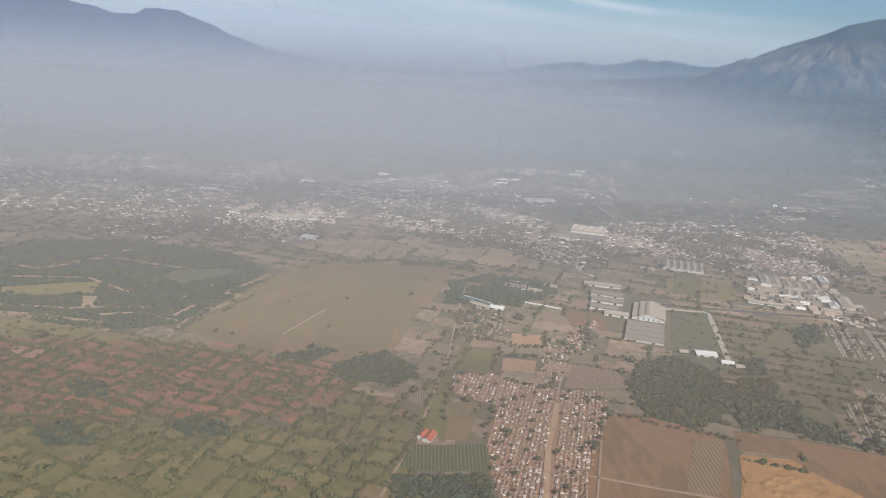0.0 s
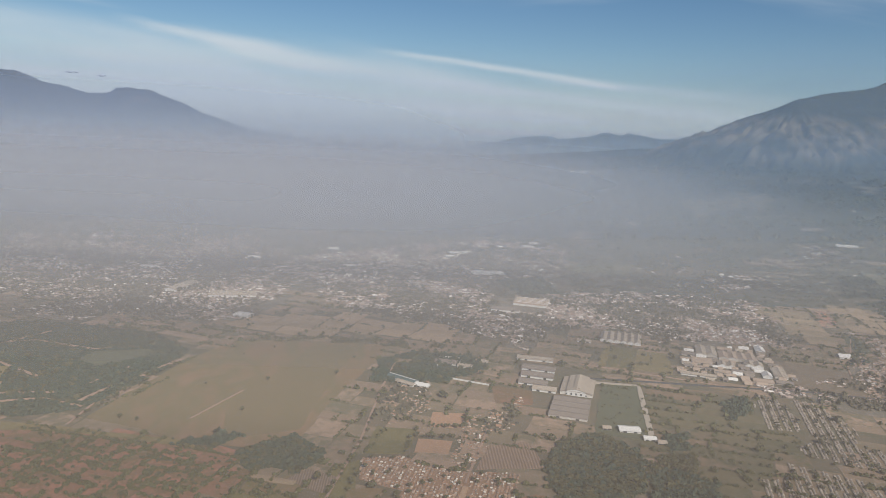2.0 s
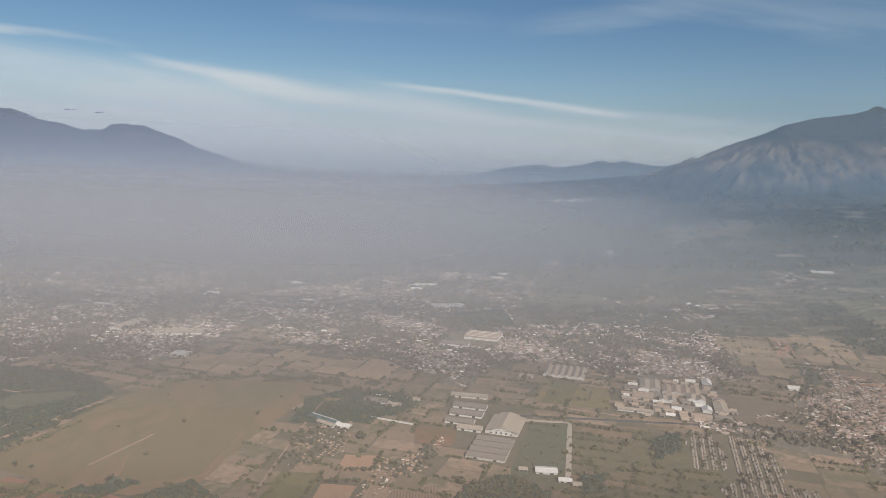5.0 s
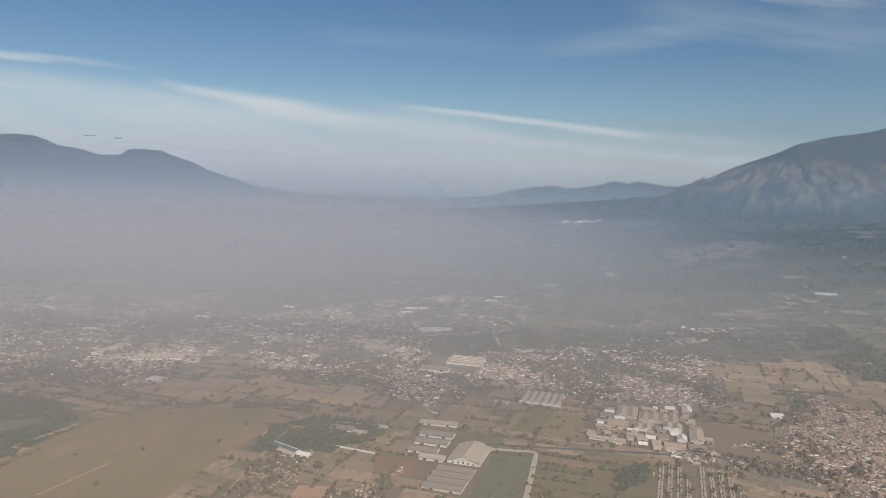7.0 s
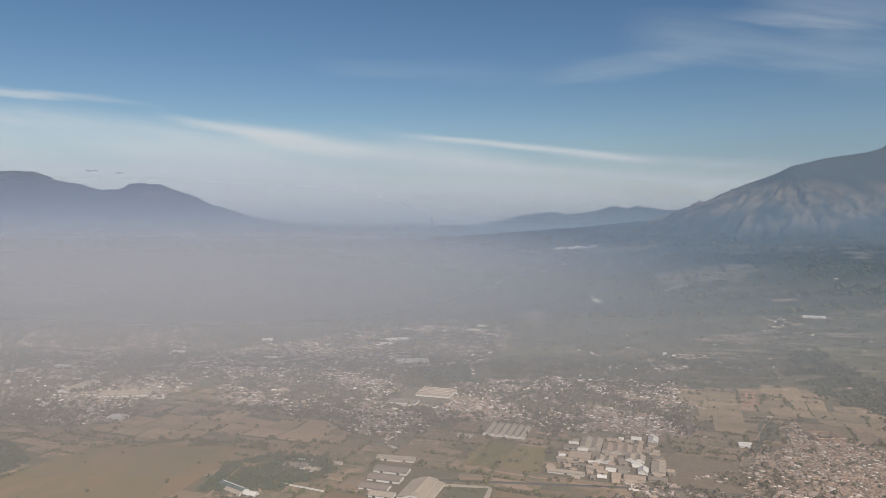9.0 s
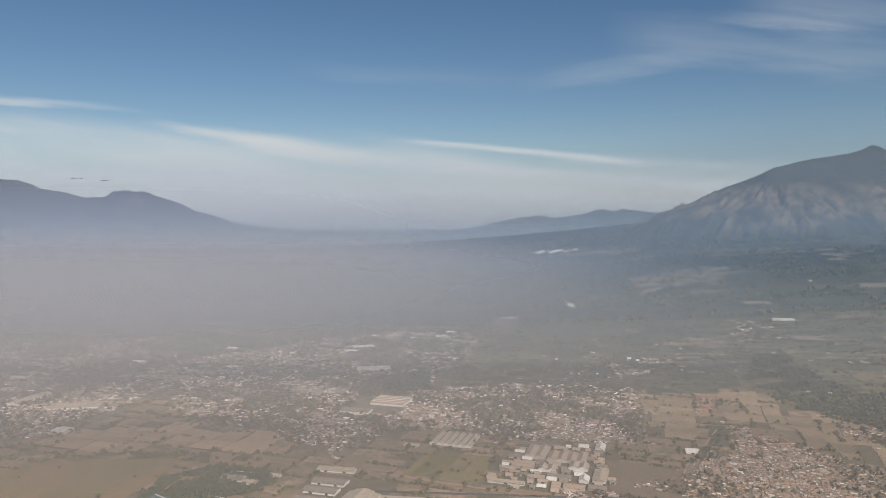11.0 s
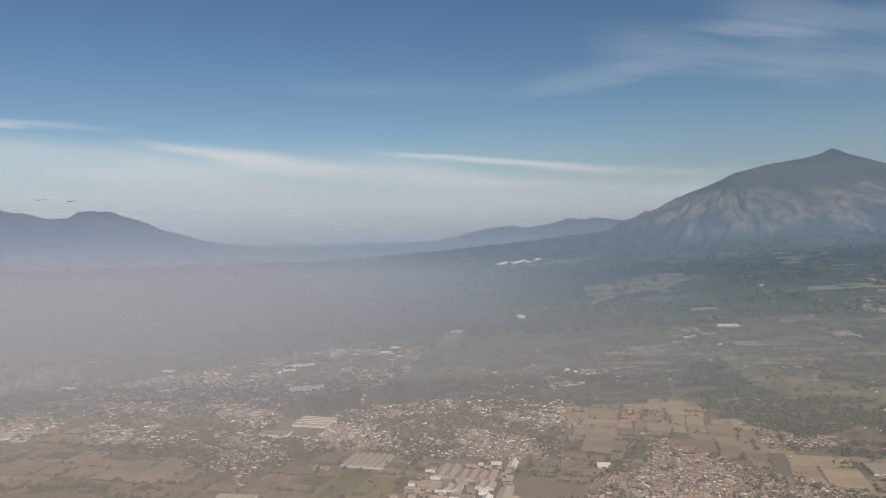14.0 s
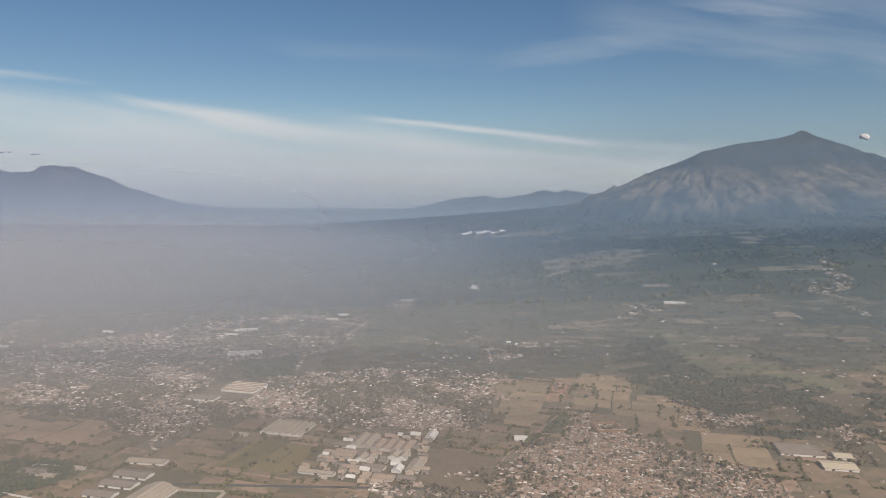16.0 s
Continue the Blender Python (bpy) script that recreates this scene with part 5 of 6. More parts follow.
GREENS = []
GREENS.append(town("town_houses", TOWN_WEST, 2.5, "crowded pale town houses among trees", share=0.38))
GREENS.append(town("town_houses", TOWN_LOW, 2.5, "cluster of pale houses at the wood's edge", share=0.6, ragged_by=8.0))
MID_SKIP = [TOWN_STRIP, WOOD_DARK, WOOD_FAR, STUBBLE, STRIPS_N, [(115, 645), (165, 640), (150, 588), (114, 592)], [(172, 545), (218, 535), (207, 498), (170, 500)]]
GREENS.append(town("town_houses", TOWN_MID, 2.25, "crowded pale and red-roofed town houses", share=0.55, skip=MID_SKIP))
GREENS.append(town("town_houses", TOWN_STRIP, 2.6, "string of houses along the road north", share=0.45, ragged_by=12.0))
GREENS.append(town("town_houses", TOWN_ROW, 2.8, "row of pale houses at the foot of the slope", share=0.6, ragged_by=5.0))
GREENS.append(town("town_houses", TOWN_EAST, 1.95, "dense kampung of red-brown and pale roofs", share=0.9, grow=(0.45, 0.78), lumpy=0.9, roof=EAST_ROOF)[::2])
GREENS.append(town("town_houses", TOWN_SOUTH, 2.3, "row of houses along the country road", share=0.6, skip=[SOIL_E]))
for h in HAMLETS:
    GREENS.append(town("hamlet_houses", h, 2.7, "hamlet of pale houses among trees", share=0.6, ragged_by=6.0))
town("outlying_houses", [(240, 700), (300, 900), (760, 860), (820, 450), (560, 380), (470, 380), (480, 640)], 6.0, "outlying houses strewn over the slope", share=0.10)
town("outlying_houses", [(-420, 640), (-700, 900), (-300, 1150), (300, 1150), (240, 960), (-100, 960)], 6.0, "outlying houses strewn over the far plain", share=0.22)


def estate(outline, label):
    """Small houses back to back in straight rows, with a lane between each pair of rows."""
    outline = np.asarray(outline, float)
    c, k = math.cos(SLANT), math.sin(SLANT)
    m = outline.mean(0)
    p, turns = [], []
    for row in range(-16, 17):
        u = row * 2.35 + (0.42 if row % 2 else -0.42)
        for v in np.arange(-50, 50, 1.32):
            x, y = m[0] + u * c - v * k, m[1] + u * k + v * c
            if inside(outline, x, y) and rng.random() < 0.9:
                p.append((x + rng.normal(0, 0.08), y + rng.normal(0, 0.12)))
                turns.append(SLANT + (math.pi / 2 if row % 2 else -math.pi / 2) + rng.normal(0, 0.04))
    n = len(p)
    ob = scatter("estate_houses", HOUSES, p, rng.uniform(0.44, 0.60, (n, 1)) * np.array([[1.0, 1.0, 1.05]]), np.array(turns), [ESTATE_ROOF, TOWN_WALL])
    tagged(ob, label, "houses", kind="stuff")
    GREENS.append(ragged(sprinkle(outline, 90), 0.08, -0.1, 5))


for block in ESTATE_BLOCKS:
    estate(block, "new housing estate in tight pale rows")
town("red_roofed_houses", RED_HOUSING, 2.3, "tidy rows of red-roofed houses by the tan fields", share=1.2, turn=radians(-14), street=3, grow=(0.55, 0.7), roof=RED_ROWS, ragged_by=0.0)
GREENS.append(town("street_houses", STREET_VILLAGE, 2.4, "houses and sheds along the village street", share=0.62, ragged_by=3.0, grow=(0.38, 0.6), roof=VILLAGE_ROOF))
GREENS.append(town("street_houses", VILLAGE_NORTH, 2.6, "scattered houses between trees and plots", share=0.45, ragged_by=3.0, grow=(0.4, 0.62), roof=VILLAGE_ROOF))


# ---------------------------------------------------------------- halls and large buildings
def hall(x, y, length, width, turn, eave, ridge, roof, label, bays=1, wall=WHITE_WALL, doors=2, category="hall", group="", fill=1.0, cap=None):
    """Halls side by side with their ridges along the first axis: walls, a roof a bay with its ridge cap, and doors."""
    eave, ridge = eave * 0.52, eave * 0.52 + (ridge - eave) * 0.7
    ob = empty("industrial_hall", pose(x, y, float(height(x, y)), 0, 0, turn), label, category, group)
    b = width / bays
    for i in range(bays):
        at = Matrix.Translation((0, -width / 2 + b * (i + 0.5), 0))
        bm = bmesh.new()
        gable_walls(bm, length / 2, b / 2 * fill, eave, ridge)
        part("wall", mesh_from("wall", bm, wall), ob, at=at)
        bm = bmesh.new()
        gable_roof(bm, length / 2, b / 2 * fill, eave, ridge, 0.12 if bays > 1 else 0.4, 0.12)
        top = part("roof", mesh_from("roof", bm, roof), ob, at=at)
        bm = bmesh.new()
        box_faces(bm, -length / 2, length / 2, -0.22, 0.22, ridge + 0.05, ridge + 0.26)
        part("ridge_cap", mesh_from("ridge_cap", bm, cap or roof), top, "pale sheet ridge cap" if cap else "")
    for k in range(doors):
        bm = bmesh.new()
        px = -length / 2 + length * (k + 0.5) / doors
        box_faces(bm, px - 0.9, px + 0.9, -width / 2 - 0.05, -width / 2 + 0.02, 0.05, min(eave * 0.75, 2.2), bottom=True)
        part("door", mesh_from("door", bm, DOOR_DARK), ob)
    return ob




def factory_hall(x, y, length, width, turn):
    """A great hall in three steps: low aisles, a broad nave and a narrow ridge lantern, with white gable fronts."""
    ob = empty("factory_hall", pose(x, y, float(height(x, y)), 0, 0, turn), "great factory hall with a stepped pale roof and white gable", "hall")
    half = length / 2
    steps = ((width / 2, 1.6, 3.3, 0.30), (width * 0.30, 3.0, 4.1, 0.30), (width * 0.10, 4.2, 4.7, 0.12))
    for k, (w, eave, ridge, over) in enumerate(steps):
        reach = half - (0.0, -0.35, 1.6)[k]
        bm = bmesh.new()
        gable_walls(bm, reach, w, eave, ridge)
        part("wall", mesh_from("wall", bm, WHITE_WALL if k == 1 else PLASTER), ob, "white rendered gable wall" if k == 1 else "")
        bm = bmesh.new()
        gable_roof(bm, reach, w, eave, ridge, over, 0.1)
        part("roof", mesh_from("roof", bm, SHEET_PALE), ob)
    for i in range(5):
        bm = bmesh.new()
        v = (i - 2) * width * 0.15
        box_faces(bm, -half - 0.42, -half - 0.34, v - 0.4, v + 0.4, 0.5, 1.2 if abs(i - 2) == 2 else 1.7, bottom=True)
        part("window", mesh_from("window", bm, DOOR_DARK), ob)
    bm = bmesh.new()
    box_faces(bm, -half - 0.44, -half - 0.35, -width / 2, width / 2, 2.45, 2.65, bottom=True)
    part("band", mesh_from("band", bm, SHEET_GREY), ob, "grey sheet canopy band")
    return ob


factory_hall(138.5, 409, 27, 19, 72)
hall(126.5, 376, 21, 31, -18, 2.4, 3.8, SHEET_GREY, "block of grey factory halls under parallel roofs", bays=4, wall=PLASTER)
hall(120, 441, 21, 9, -17, 3.0, 4.4, SHEET_GREY, "long shed with a grey sheet roof in the factory")
hall(117, 428, 20, 9, -17, 3.0, 4.4, SHEET_GREY, "long shed with a grey sheet roof in the factory")
hall(112, 415, 17, 8, -17, 2.8, 4.2, SHEET_GREY, "long shed with a grey sheet roof in the factory")
hall(117, 404, 14, 7, -17, 2.8, 4.2, SHEET_PALE, "shed with a pale sheet roof in the factory")
hall(121, 461, 24, 7, -12, 2.8, 4.0, SHEET_PALE, "long store with a pale sheet roof")
hall(151.5, 348.5, 10.5, 6.5, -6, 2.4, 3.4, SHEET_WHITE, "white-roofed warehouse at the plot's edge")
hall(140, 350, 4, 3.5, -6, 2.2, 3.0, SHEET_PALE, "small white gatehouse at the factory plot")
hall(159, 338, 6, 4, -8, 2.2, 3.2, SHEET_WHITE, "small workshop with a white sheet roof")
hall(164, 334, 4, 4, -8, 1.8, 2.6, SHEET_PALE, "small pale shed beside a workshop")
hall(32, 414, 20, 5.5, -37, 2.6, 4.0, SHEET_TEAL, "long dark teal-roofed barn with white gable ends", cap=SHEET_WHITE)
hall(34, 408, 13, 4, -37, 2.0, 3.0, SHEET_PALE, "pale lean-to barn beside a longer barn")
hall(44, 405, 8, 5, -20, 2.0, 3.2, SHEET_WHITE, "white barn among trees")
hall(60, 449, 14, 8, -14, 2.4, 3.4, SHEET_GREY, "grey-roofed store in a walled compound")
hall(72, 442, 9, 6, -14, 2.2, 3.0, SHEET_PALE, "pale store beside the compound")
hall(84, 452, 8, 6, -14, 2.2, 3.2, SHEET_PALE, "pale store beside the compound")
hall(196.5, 518, 26, 30, 72, 2.6, 4.6, SHEET_PALE, "six white-fronted warehouses in a row", bays=6, doors=0, fill=0.97)
hall(166, 508, 10, 5, -18, 2.0, 3.0, SHEET_PALE, "pale store by the warehouses")
hall(145, 622, 30, 24, -18, 3.4, 4.8, SHEET_TAN, "wide market hall with tan parallel roofs", bays=5, doors=0, cap=SHEET_WHITE)
hall(118, 594, 24, 12, -14, 3.0, 4.2, SHEET_GREY, "grey hall beside the market hall", bays=2)
hall(-172, 638, 38, 12, 76, 3.6, 5.2, SHEET_PALE, "long pale hall in the town")
hall(-120, 615, 40, 17, 8, 3.0, 4.4, SHEET_PALE, "broad pale market building in the town", bays=2)
hall(-95, 547, 12, 11, -20, 3.0, 4.2, SHEET_WHITE, "white-roofed hall at the edge of the plain")
hall(118, 750, 34, 16, 8, 3.2, 4.4, SHEET_WHITE, "white shopping hall in the town", bays=2)
hall(95, 866, 26, 12, 12, 3.0, 4.2, SHEET_WHITE, "white hall in the town")
for k in range(6):
    hall(400 + 1.2 * k, 1122 + 8.5 * k, 30 - 2 * (k % 3), 5.5, -6, 3.0, 4.4, SHEET_BRIGHT, "long white poultry shed on the slope", doors=0, group="poultry sheds")
hall(649, 964, 27, 9, -18, 3.6, 5.0, SHEET_WHITE, "white industrial hall on the slope")
for k in range(9):
    hall(452 + k * 13, 1896 + 22 * (k % 3), 20 - 4 * (k % 2), 9, 4, 5, 8, SHEET_BRIGHT, "white greenhouse-like hall high on the slope", doors=0, group="halls high on the slope")
hall(528, 459, 26, 19, -14, 2.6, 3.8, SHEET_GREY, "wide grey factory hall with parallel roofs", bays=4)
hall(537, 432, 19, 13, -14, 2.6, 3.8, SHEET_CREAM, "factory hall with a cream sheet roof", bays=1)
hall(549, 447, 10, 9, -14, 3.0, 4.4, SHEET_CREAM, "factory hall with a cream sheet roof")
for x, y, ln in ((190, 926, 20), (202, 953, 16), (286, 1045, 22), (393, 787, 5), (400, 777, 4), (831, 1241, 9), (84, 840, 18), (-30, 760, 16), (-140, 790, 18), (-230, 720, 20), (-60, 860, 16)):
    hall(x, y, ln * 0.75, ln * 0.32, -12 + (x % 5) * 4, 3.0, 4.4, SHEET_WHITE, "white-roofed hall among houses and fields", doors=1)
hall(354, 489, 8, 7, -10, 2.6, 4.6, SHEET_WHITE, "white hall with a steep roof by the creek", doors=1)
for k, (dx, dy, ln, tn) in enumerate(((0, 8.5, 18, -5), (0, -8.5, 18, -5), (-8, 0, 14, 85), (8, 0, 14, 85))):
    hall(419 + dx, 510 + dy, ln, 4, tn, 1.4, 2.4, TILE, "red-roofed wing of a school courtyard", doors=1, group="school wings")

# the works: a cluster of pale halls of many sizes
works = random.Random(11)
placed = []


def works_hall(x, y, length, width, turn, eave, ridge, roof, label, bays=1, wall=PLASTER):
    c, k = math.cos(radians(18)), math.sin(radians(18))
    across, along = (width, length) if abs(turn) > 45 else (length, width)
    placed.append((x * c - y * k, x * k + y * c, across, along))
    hall(x, y, length, width, turn, eave, ridge, roof, label, bays=bays, doors=1, wall=wall, group="halls of the works")


works_hall(225, 439, 22, 4.5, -18, 2.4, 3.4, SHEET_PALE, "long low factory store with a white front", wall=WHITE_WALL)
works_hall(251, 490, 22, 14, 72, 3.4, 5.0, SHEET_PALE, "tall pale hall of the works", bays=2)
works_hall(239, 468, 13.5, 12, -18, 2.6, 3.8, SHEET_TAN, "tan-roofed factory hall in the works", bays=2)
works_hall(269, 479, 16, 25, 72, 3.0, 4.6, SHEET_TAN, "broad factory block under four tan roofs", bays=4)
works_hall(273, 462, 10, 12, 72, 3.0, 5.0, SHEET_PALE, "twin white-gabled halls in the works", bays=2, wall=WHITE_WALL)
works_hall(253, 460, 9, 11, 72, 2.8, 4.8, SHEET_PALE, "twin white-gabled halls in the works", bays=2, wall=WHITE_WALL)
works_hall(258, 446, 14, 5, -18, 2.4, 3.6, SHEET_GREY, "long grey shed in the works")
works_hall(295, 498, 12, 6, 72, 3.0, 4.8, SHEET_WHITE, "narrow white hall beside the works", wall=WHITE_WALL)
works_hall(272, 441, 8, 5.5, 72, 2.8, 4.8, SHEET_WHITE, "small white-gabled hall in the works", wall=WHITE_WALL)
works_hall(283, 446, 19, 8, 72, 2.6, 3.8, SHEET_PALE, "long pale hall at the edge of the works")
works_hall(264, 430, 12, 7, -18, 2.2, 3.2, SHEET_TAN, "low tan shed by the country road")
works_hall(277, 428, 10, 6, -18, 2.2, 3.2, SHEET_GREY, "low grey shed by the country road")
works_hall(244, 446, 10, 5, -18, 2.4, 3.4, SHEET_TAN, "low tan shed in the works")
works_hall(236, 484, 9, 6, -18, 2.4, 3.4, SHEET_GREY, "grey-roofed store in the works")
for k in range(900):
    x, y = works.uniform(216, 292), works.uniform(424, 503)
    ln, wd = works.uniform(2.6, 6.5), works.uniform(2.2, 4.2)
    u, v = x * math.cos(radians(18)) - y * math.sin(radians(18)), x * math.sin(radians(18)) + y * math.cos(radians(18))
    if inside(WORKS, x, y) and all(abs(u - a) > (ln + b) * 0.5 + 0.5 or abs(v - c) > (wd + d) * 0.5 + 0.5 for a, c, b, d in placed):
        placed.append((u, v, ln, wd))
        hall(x, y, ln, wd, -18 + works.uniform(-3, 3), works.uniform(1.2, 2.4), works.uniform(2.6, 3.6),
             works.choice((SHEET_WHITE, SHEET_TAN, SHEET_PALE, SHEET_TAN, SHEET_TAN, SHEET_TAN, SHEET_GREY, SHEET_GREY)), "small pale factory shed in a crowded works", doors=1, wall=PLASTER, group="halls of the works")
    if len(placed) > 72:
        break


def red_house():
    ob = empty("farmhouse", pose(3.5, 251, 0.0, 0, 0, 66), "lone house with a bright red roof in the fields", "house")
    for k, (dx, w, d) in enumerate(((0, 3.5, 1.8), (0, 2.7, 1.4))):
        at = Matrix.Translation((dx, -1.0 + 3.0 * k, 0))
        bm = bmesh.new()
        gable_walls(bm, w, d, 1.1, 2.1)
        part("wall", mesh_from("wall", bm, WHITE_WALL), ob, at=at)
        bm = bmesh.new()
        gable_roof(bm, w, d, 1.1, 2.1, 0.3, 0.1)
        part("roof", mesh_from("roof", bm, RED_ROOF), ob, at=at)
    bm = bmesh.new()
    box_faces(bm, -0.5, 0.5, -2.86, -2.78, 0.02, 1.1, bottom=True)
    part("door", mesh_from("door", bm, DOOR_DARK), ob)
    return ob


red_house()


def wall_ring(points, high, label):
    """A boundary wall along a line."""
    p = np.asarray(points, float)
    bm = bmesh.new()
    for a, b in zip(p[:-1], p[1:]):
        d = (b - a) / np.hypot(*(b - a))
        n = np.array([-d[1], d[0]]) * 0.15
        q = [a - n, b - n, b + n, a + n]
        lo = [bm.verts.new((*c, -0.1)) for c in q]
        hi = [bm.verts.new((*c, high)) for c in q]
        bm.faces.new(hi)
        for i in range(4):
            bm.faces.new((lo[i], lo[(i + 1) % 4], hi[(i + 1) % 4], hi[i]))
    return tagged(new("boundary_wall", mesh_from("boundary_wall", bm, WHITE_WALL)), label, "wall", kind="structure")


wall_ring([(58, 420), (63, 418), (84, 409)], 1.0, "white boundary wall round a compound")
wall_ring([(54, 441), (56, 460), (71, 457), (67, 440)], 1.2, "white boundary wall round a compound")


# ---------------------------------------------------------------- trees and bushes
def grove(name, places, size, label, mat=LEAF, templates=None, kind="stuff", category="trees"):
    places = np.asarray(places)
    n = len(places)
    s = rng.lognormal(0, 0.36, (n, 1)) * size * np.array([[1, 1, 1]]) * rng.uniform(0.85, 1.15, (n, 3))
    ob = scatter(name, templates or CROWNS, places, s, rng.uniform(0, 6.28, n), [mat], z=height(places[:, 0], places[:, 1]) - 0.35 * s[:, 2], flat=False)
    return tagged(ob, label, category, kind=kind)


def clear_of(p, line, width):
    """Drops the places that lie nearer than width to a line."""
    line = np.asarray(line, float)
    for a, b in zip(line[:-1], line[1:]):
        d = b - a
        k = np.clip(((p - a) @ d) / (d @ d), 0, 1)[:, None]
        off = np.hypot(*(p - a - k * d).T) + np.array([1.2 * noise.noise(Vector((*(q * 0.1), 5))) for q in p])
        p = p[off > width]
    return p


def without(p, *outlines):
    for o in outlines:
        p = p[~inside(o, p[:, 0], p[:, 1])]
    return p


hedge_places = np.concatenate(HEDGES)
near = hedge_places[hedge_places[:, 1] < 1000]
far = hedge_places[(hedge_places[:, 1] >= 1000) & (hedge_places[:, 0] > 300)]
close = near[near[:, 1] < 345]
grove("hedge", close, 0.8, "thick rough hedges of bushes between small plots", LEAF_HEDGE, templates=TUFTS, category="hedges")
grove("hedge", near[near[:, 1] >= 345], 0.85, "rough hedges of bushes along plot borders", LEAF_HEDGE, templates=FAR_TUFTS, category="hedges")
strays = np.r_[sprinkle(RED_PLOTS, 900), sprinkle(GREEN_PLOTS, 420)]
grove("scattered_trees", ragged(strays, 0.03, 0.0, 12), 0.85, "trees scattered over the small plots")
for clump, count in (([(-100, 253), (-86, 258), (-72, 246), (-89, 242)], 150), ([(-147, 242), (-135, 249), (-122, 235), (-139, 231)], 150), ([(-156, 281), (-141, 286), (-132, 274), (-145, 269)], 110),
                     ([(169, 343), (182, 348), (176, 327), (162, 324)], 130), ([(213, 380), (238, 405), (234, 383), (216, 366)], 240), ([(149, 309), (177, 294), (170, 281), (140, 273)], 220), ([(-74, 317), (-52, 317), (-43, 330), (-65, 326)], 90)):
    grove("copse", sprinkle(clump, count * 2), 0.85, "dark green grove among the plots", LEAF_DARK, TUFTS)
grove("far_trees", far, 3.2, "lines of trees on the far slopes", templates=FAR_TUFTS)
WEST_GAPS = (GLADE, GLADE_BROWN, GLADE_SMALL, GLADE_GREY, [(-153, 380), (-143, 406), (-131, 434), (-127, 432), (-139, 404), (-149, 378)], [(-141, 368), (-129, 407), (-119, 424), (-110, 440), (-105, 438), (-115, 422), (-125, 405), (-137, 366)])
west = ragged(without(sprinkle(WOOD_WEST, 13000), *WEST_GAPS), 0.035, -0.2, 3)
for path in WOOD_PATHS:
    west = clear_of(west, path, 2.0)
grove("woodland", west, 0.85, "dense dark woodland with clearings and paths", LEAF_DARK, TUFTS)
grove("copse", sprinkle(COPSE, 1700), 0.72, "dark copse in the fields", LEAF_DARK, TUFTS)
grove("copse", sprinkle(COPSE_SOUTH, 900), 0.7, "dark copse south of the row field", LEAF_DARK, TUFTS)
grove("woodland", ragged(sprinkle(WOOD_EAST, 2600), 0.06, -0.42, 8), 0.8, "dark wood beside the factory", LEAF_DARK, TUFTS)
grove("woodland", ragged(sprinkle(WOOD_MID, 2600), 0.05, -0.2, 9), 0.85, "wood north of the village", LEAF_DARK, TUFTS)
for outline, count in ((COPSE, 330), (WOOD_EAST, 2200), (WOOD_MID, 500), (WOOD_WEST, 2200), (COPSE_SOUTH, 160)):
    grove("woodland", ragged(without(sprinkle(outline, count), *WEST_GAPS), 0.05, -0.3, 44), 0.85, "lighter trees in the dark wood", LEAF, TUFTS)
rows = []
for off in (-8.5, -5.5, 3.0, 6.0):
    k = rng.uniform(0, 1, 130)[:, None]
    rows.append(np.array([(-146 + off, 374)]) + k * np.array([(26, 58)]) + rng.normal(0, 0.5, (130, 2)))
grove("tree_rows", np.concatenate(rows), 0.9, "rows of dark trees along earth tracks", LEAF_DARK, TUFTS)
grove("scattered_trees", ragged(sprinkle(GLADE_BROWN, 90), 0.08, 0.0, 41), 0.8, "bushes in a pale clearing", LEAF, TUFTS)
grove("woodland", sprinkle(WOOD_DARK, 1300), 1.4, "dark wood inside the town", LEAF_DARK, FAR_TUFTS)
grove("woodland", ragged(sprinkle(WOOD_FAR, 1500), 0.04, 0.08, 10), 1.3, "wood at the far side of the town", LEAF, TUFTS)
grove("woodland", ragged(without(sprinkle(WOOD_SLOPE, 7000), MEADOW_E, OLIVE_SLOPE), 0.028, 0.02, 5), 1.15, "dark wooded slope below the volcano", LEAF_DARK, FAR_TUFTS)
grove("woodland", ragged(sprinkle(WOOD_BELT, 2400), 0.035, -0.12, 15), 1.2, "dark wooded gorge across the slope", LEAF_DARK, FAR_TUFTS)
grove("scrub", ragged(sprinkle(SCRUB_EAST, 520), 0.07, -0.05, 21), 0.8, "loose scrub beside the dark wood", LEAF, TUFTS)
grove("scrub", ragged(sprinkle(YARD, 420), 0.12, 0.1, 26), 0.45, "low weeds on the empty factory plot", LEAF, TUFTS)
grove("woodland", sprinkle(CREEK_WOOD, 60), 1.1, "trees along a creek", LEAF_DARK, TUFTS)
grove("woodland", ragged(sprinkle(STRIP_BUSH, 600), 0.06, -0.1, 2), 0.8, "scrub along the railway bank", LEAF, TUFTS)
grove("woodland", ragged(sprinkle(HEDGE_EAST, 620), 0.05, -0.2, 6), 1.1, "dark tree belt beside the fields", LEAF_DARK, TUFTS)
greens = np.concatenate(GREENS)
grove("town_trees", greens[rng.random(len(greens)) < 0.8], 0.9, "garden and street trees between houses", LEAF_TOWN, FAR_TUFTS)
scrub = sprinkle([(-560, 320), (-560, 1100), (800, 1100), (800, 190), (200, 190), (-260, 190)], 5200)
lump = np.array([noise.noise(Vector((a * 0.012, b * 0.012, 2))) for a, b in scrub])
scrub = scrub[lump > -0.05]
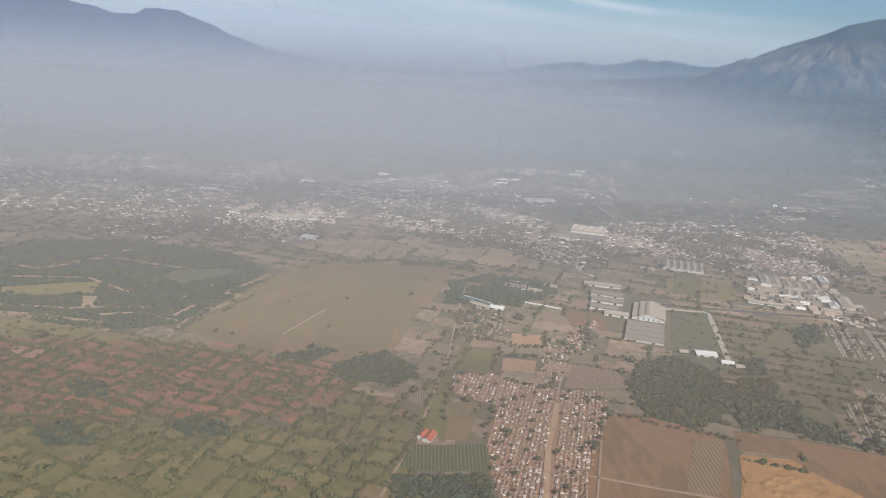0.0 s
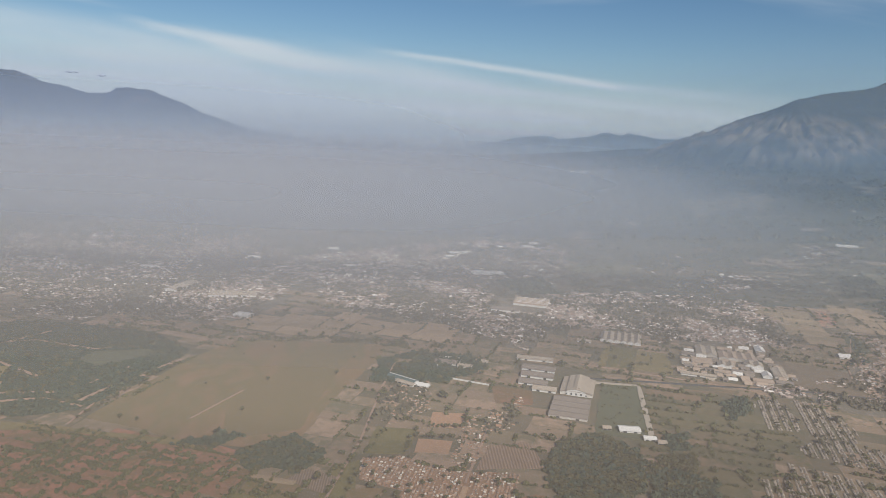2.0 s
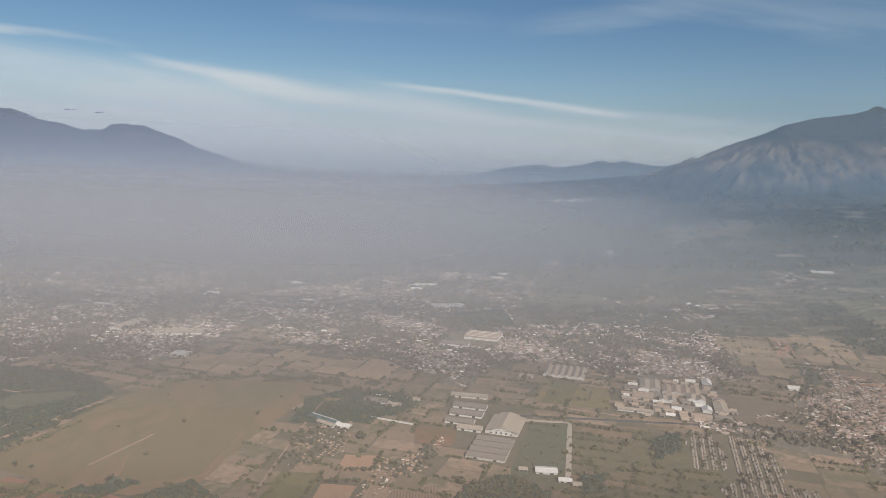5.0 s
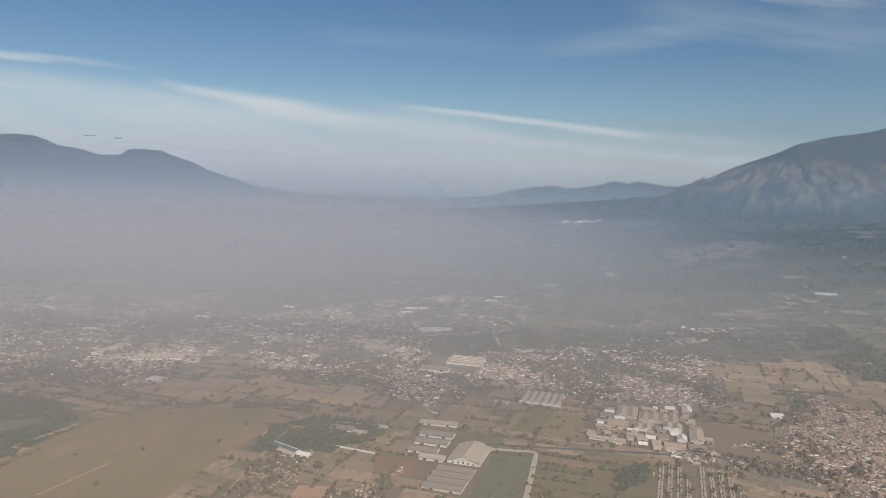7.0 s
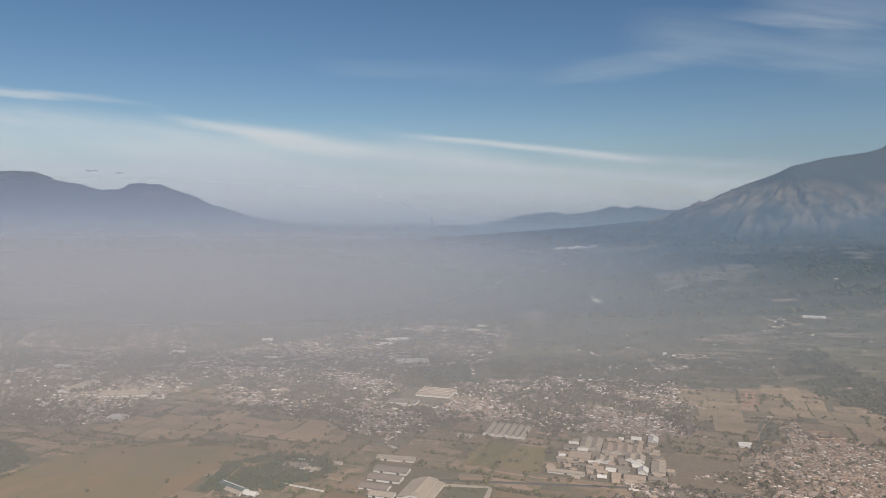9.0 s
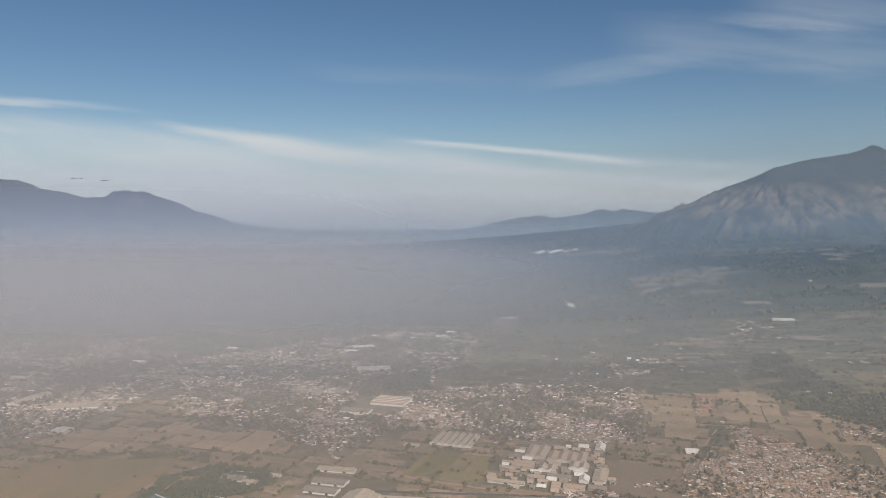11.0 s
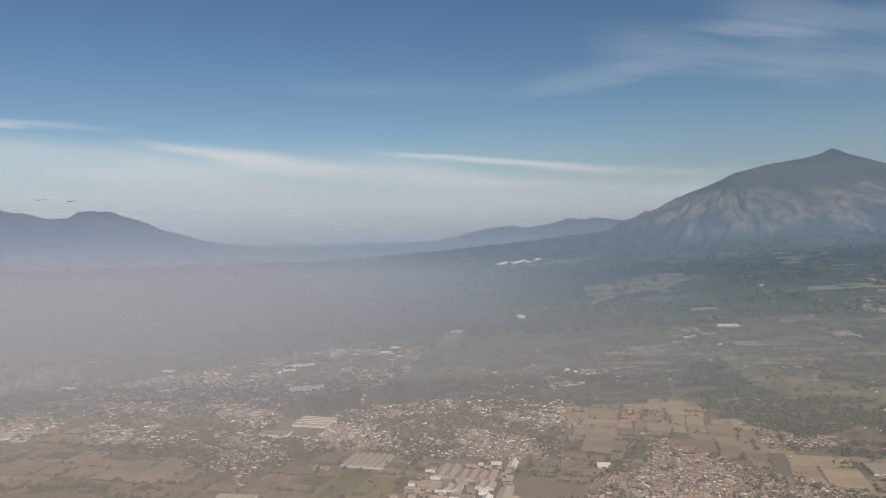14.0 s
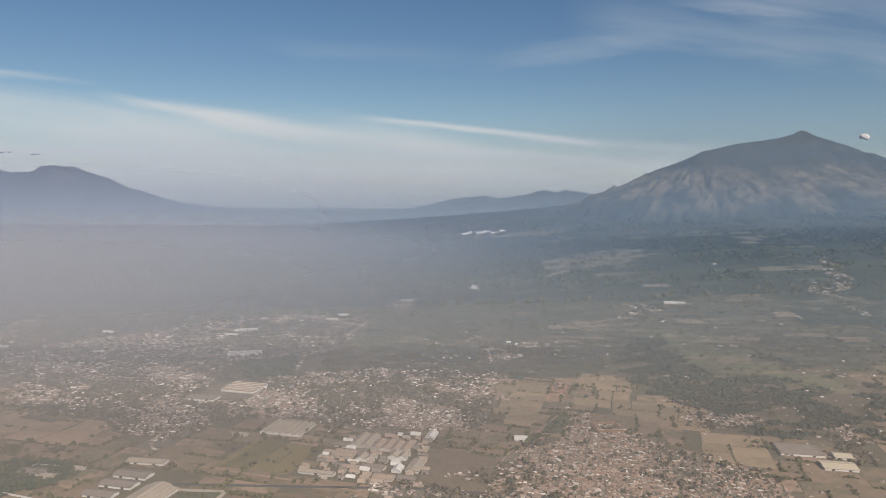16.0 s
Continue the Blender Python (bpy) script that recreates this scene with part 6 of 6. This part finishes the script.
grove("scattered_trees", without(scrub, PLAIN, STUBBLE, MEADOW, PITCH, ROW_FIELD, VILLAGE, CLAY_COURT, CLAY_COURT_2, ROWS_EAST, BROWN_FIELD, QUARRY, BROWN_EAST, YARD, PADDOCK, FACTORY, WORKS, ESTATE, SOIL_E, STUBBLE_E1, STUBBLE_E2, STUBBLE_E3),
      1.4, "scattered trees among fields and houses", LEAF, BUSHES)
slope = sprinkle([(50, 1100), (150, 2300), (1900, 2000), (1500, 1100)], 11000)
lump = np.array([noise.noise(Vector((a * 0.005, b * 0.005, 4))) for a, b in slope])
grove("far_woods", without(slope[lump > 0.06], TERRACES, TERRACE_UP, TERRACE_TOP, PALE_HIGH), 4.2, "far woods on the plain and lower slopes", LEAF_DARK, FAR_TUFTS)


def tree_thing(seed):
    """A tree on its own: a tapered trunk with limbs, and a crown of clumps."""
    r = random.Random(seed)
    ob = empty("tree", pose(0, 0, -60), "", "tree")
    bm = bmesh.new()
    bmesh.ops.create_cone(bm, segments=7, radius1=0.14, radius2=0.06, depth=1.1, matrix=Matrix.Translation((0, 0, 0.5)))
    for k in range(3):
        a = r.uniform(0, 6.28)
        bmesh.ops.create_cone(bm, segments=5, radius1=0.06, radius2=0.02, depth=0.8, matrix=Matrix.Translation((0.2 * math.cos(a), 0.2 * math.sin(a), 1.1)) @ Euler((0.6 * math.sin(a), -0.6 * math.cos(a) * -1, 0)).to_matrix().to_4x4())
    part("trunk", mesh_from("trunk", bm, BARK), ob)
    bm = bmesh.new()
    for i in range(7):
        a = r.uniform(0, 6.28)
        d = r.uniform(0.0, 0.75)
        blob(bm, (d * math.cos(a) * 0.8, d * math.sin(a) * 0.8, 1.35 + r.uniform(-0.25, 0.4)), [r.uniform(0.22, 0.38) for _ in range(3)], seed * 20 + i)
    v, t, _ = leaf_arrays(seed + 70, 170, 6, 0.10, 0.22)
    corners = [bm.verts.new((p[0] * 1.15, p[1] * 1.15, p[2] * 0.95 + 0.5)) for p in v]
    for q in t:
        bm.faces.new([corners[i] for i in q])
    part("crown", mesh_from("crown", bm, LEAF), ob)
    return ob


def lone_trees():
    kinds = [tree_thing(s) for s in range(5)]
    for k in kinds:
        k["label"], k["group"] = "broad-leaved tree standing in the fields", "lone trees"
    edges = [((-1, 250), (14, 330), 14), ((14, 330), (22, 400), 10), ((41, 344), (34, 314), 8), ((44, 347), (65, 345), 9), ((38, 334), (58, 332), 8), ((68, 366), (64, 345), 6),
             ((27, 250), (33, 285), 10), ((82, 276), (128, 260), 12), ((70, 246), (80, 275), 9), ((10, 262), (14, 300), 6), ((-130, 342), (-108, 430), 18), ((102, 303), (110, 275), 7)]
    spots = []
    for a, b, n in edges:
        for k in range(n):
            u = (k + rng.uniform(0.1, 0.9)) / n
            spots.append((a[0] + (b[0] - a[0]) * u + rng.normal(0, 0.6), a[1] + (b[1] - a[1]) * u + rng.normal(0, 0.6)))
    for p in sprinkle(PLAIN, 9):
        spots.append(tuple(p))
    for p in without(sprinkle(VILLAGE, 75), [(58, 285), (49, 250), (41, 204), (47, 204), (55, 250), (64, 285)]):
        spots.append(tuple(p))
    for i, (x, y) in enumerate(spots):
        s = rng.uniform(0.75, 1.35)
        m = pose(x, y, 0.05, 0, 0, rng.uniform(0, 360))
        k = kinds[i % 5]
        ob = k if i < 5 else copy_thing(k, m)
        ob.matrix_basis = m @ Matrix.Diagonal((s, s, s * rng.uniform(0.85, 1.15), 1))


lone_trees()
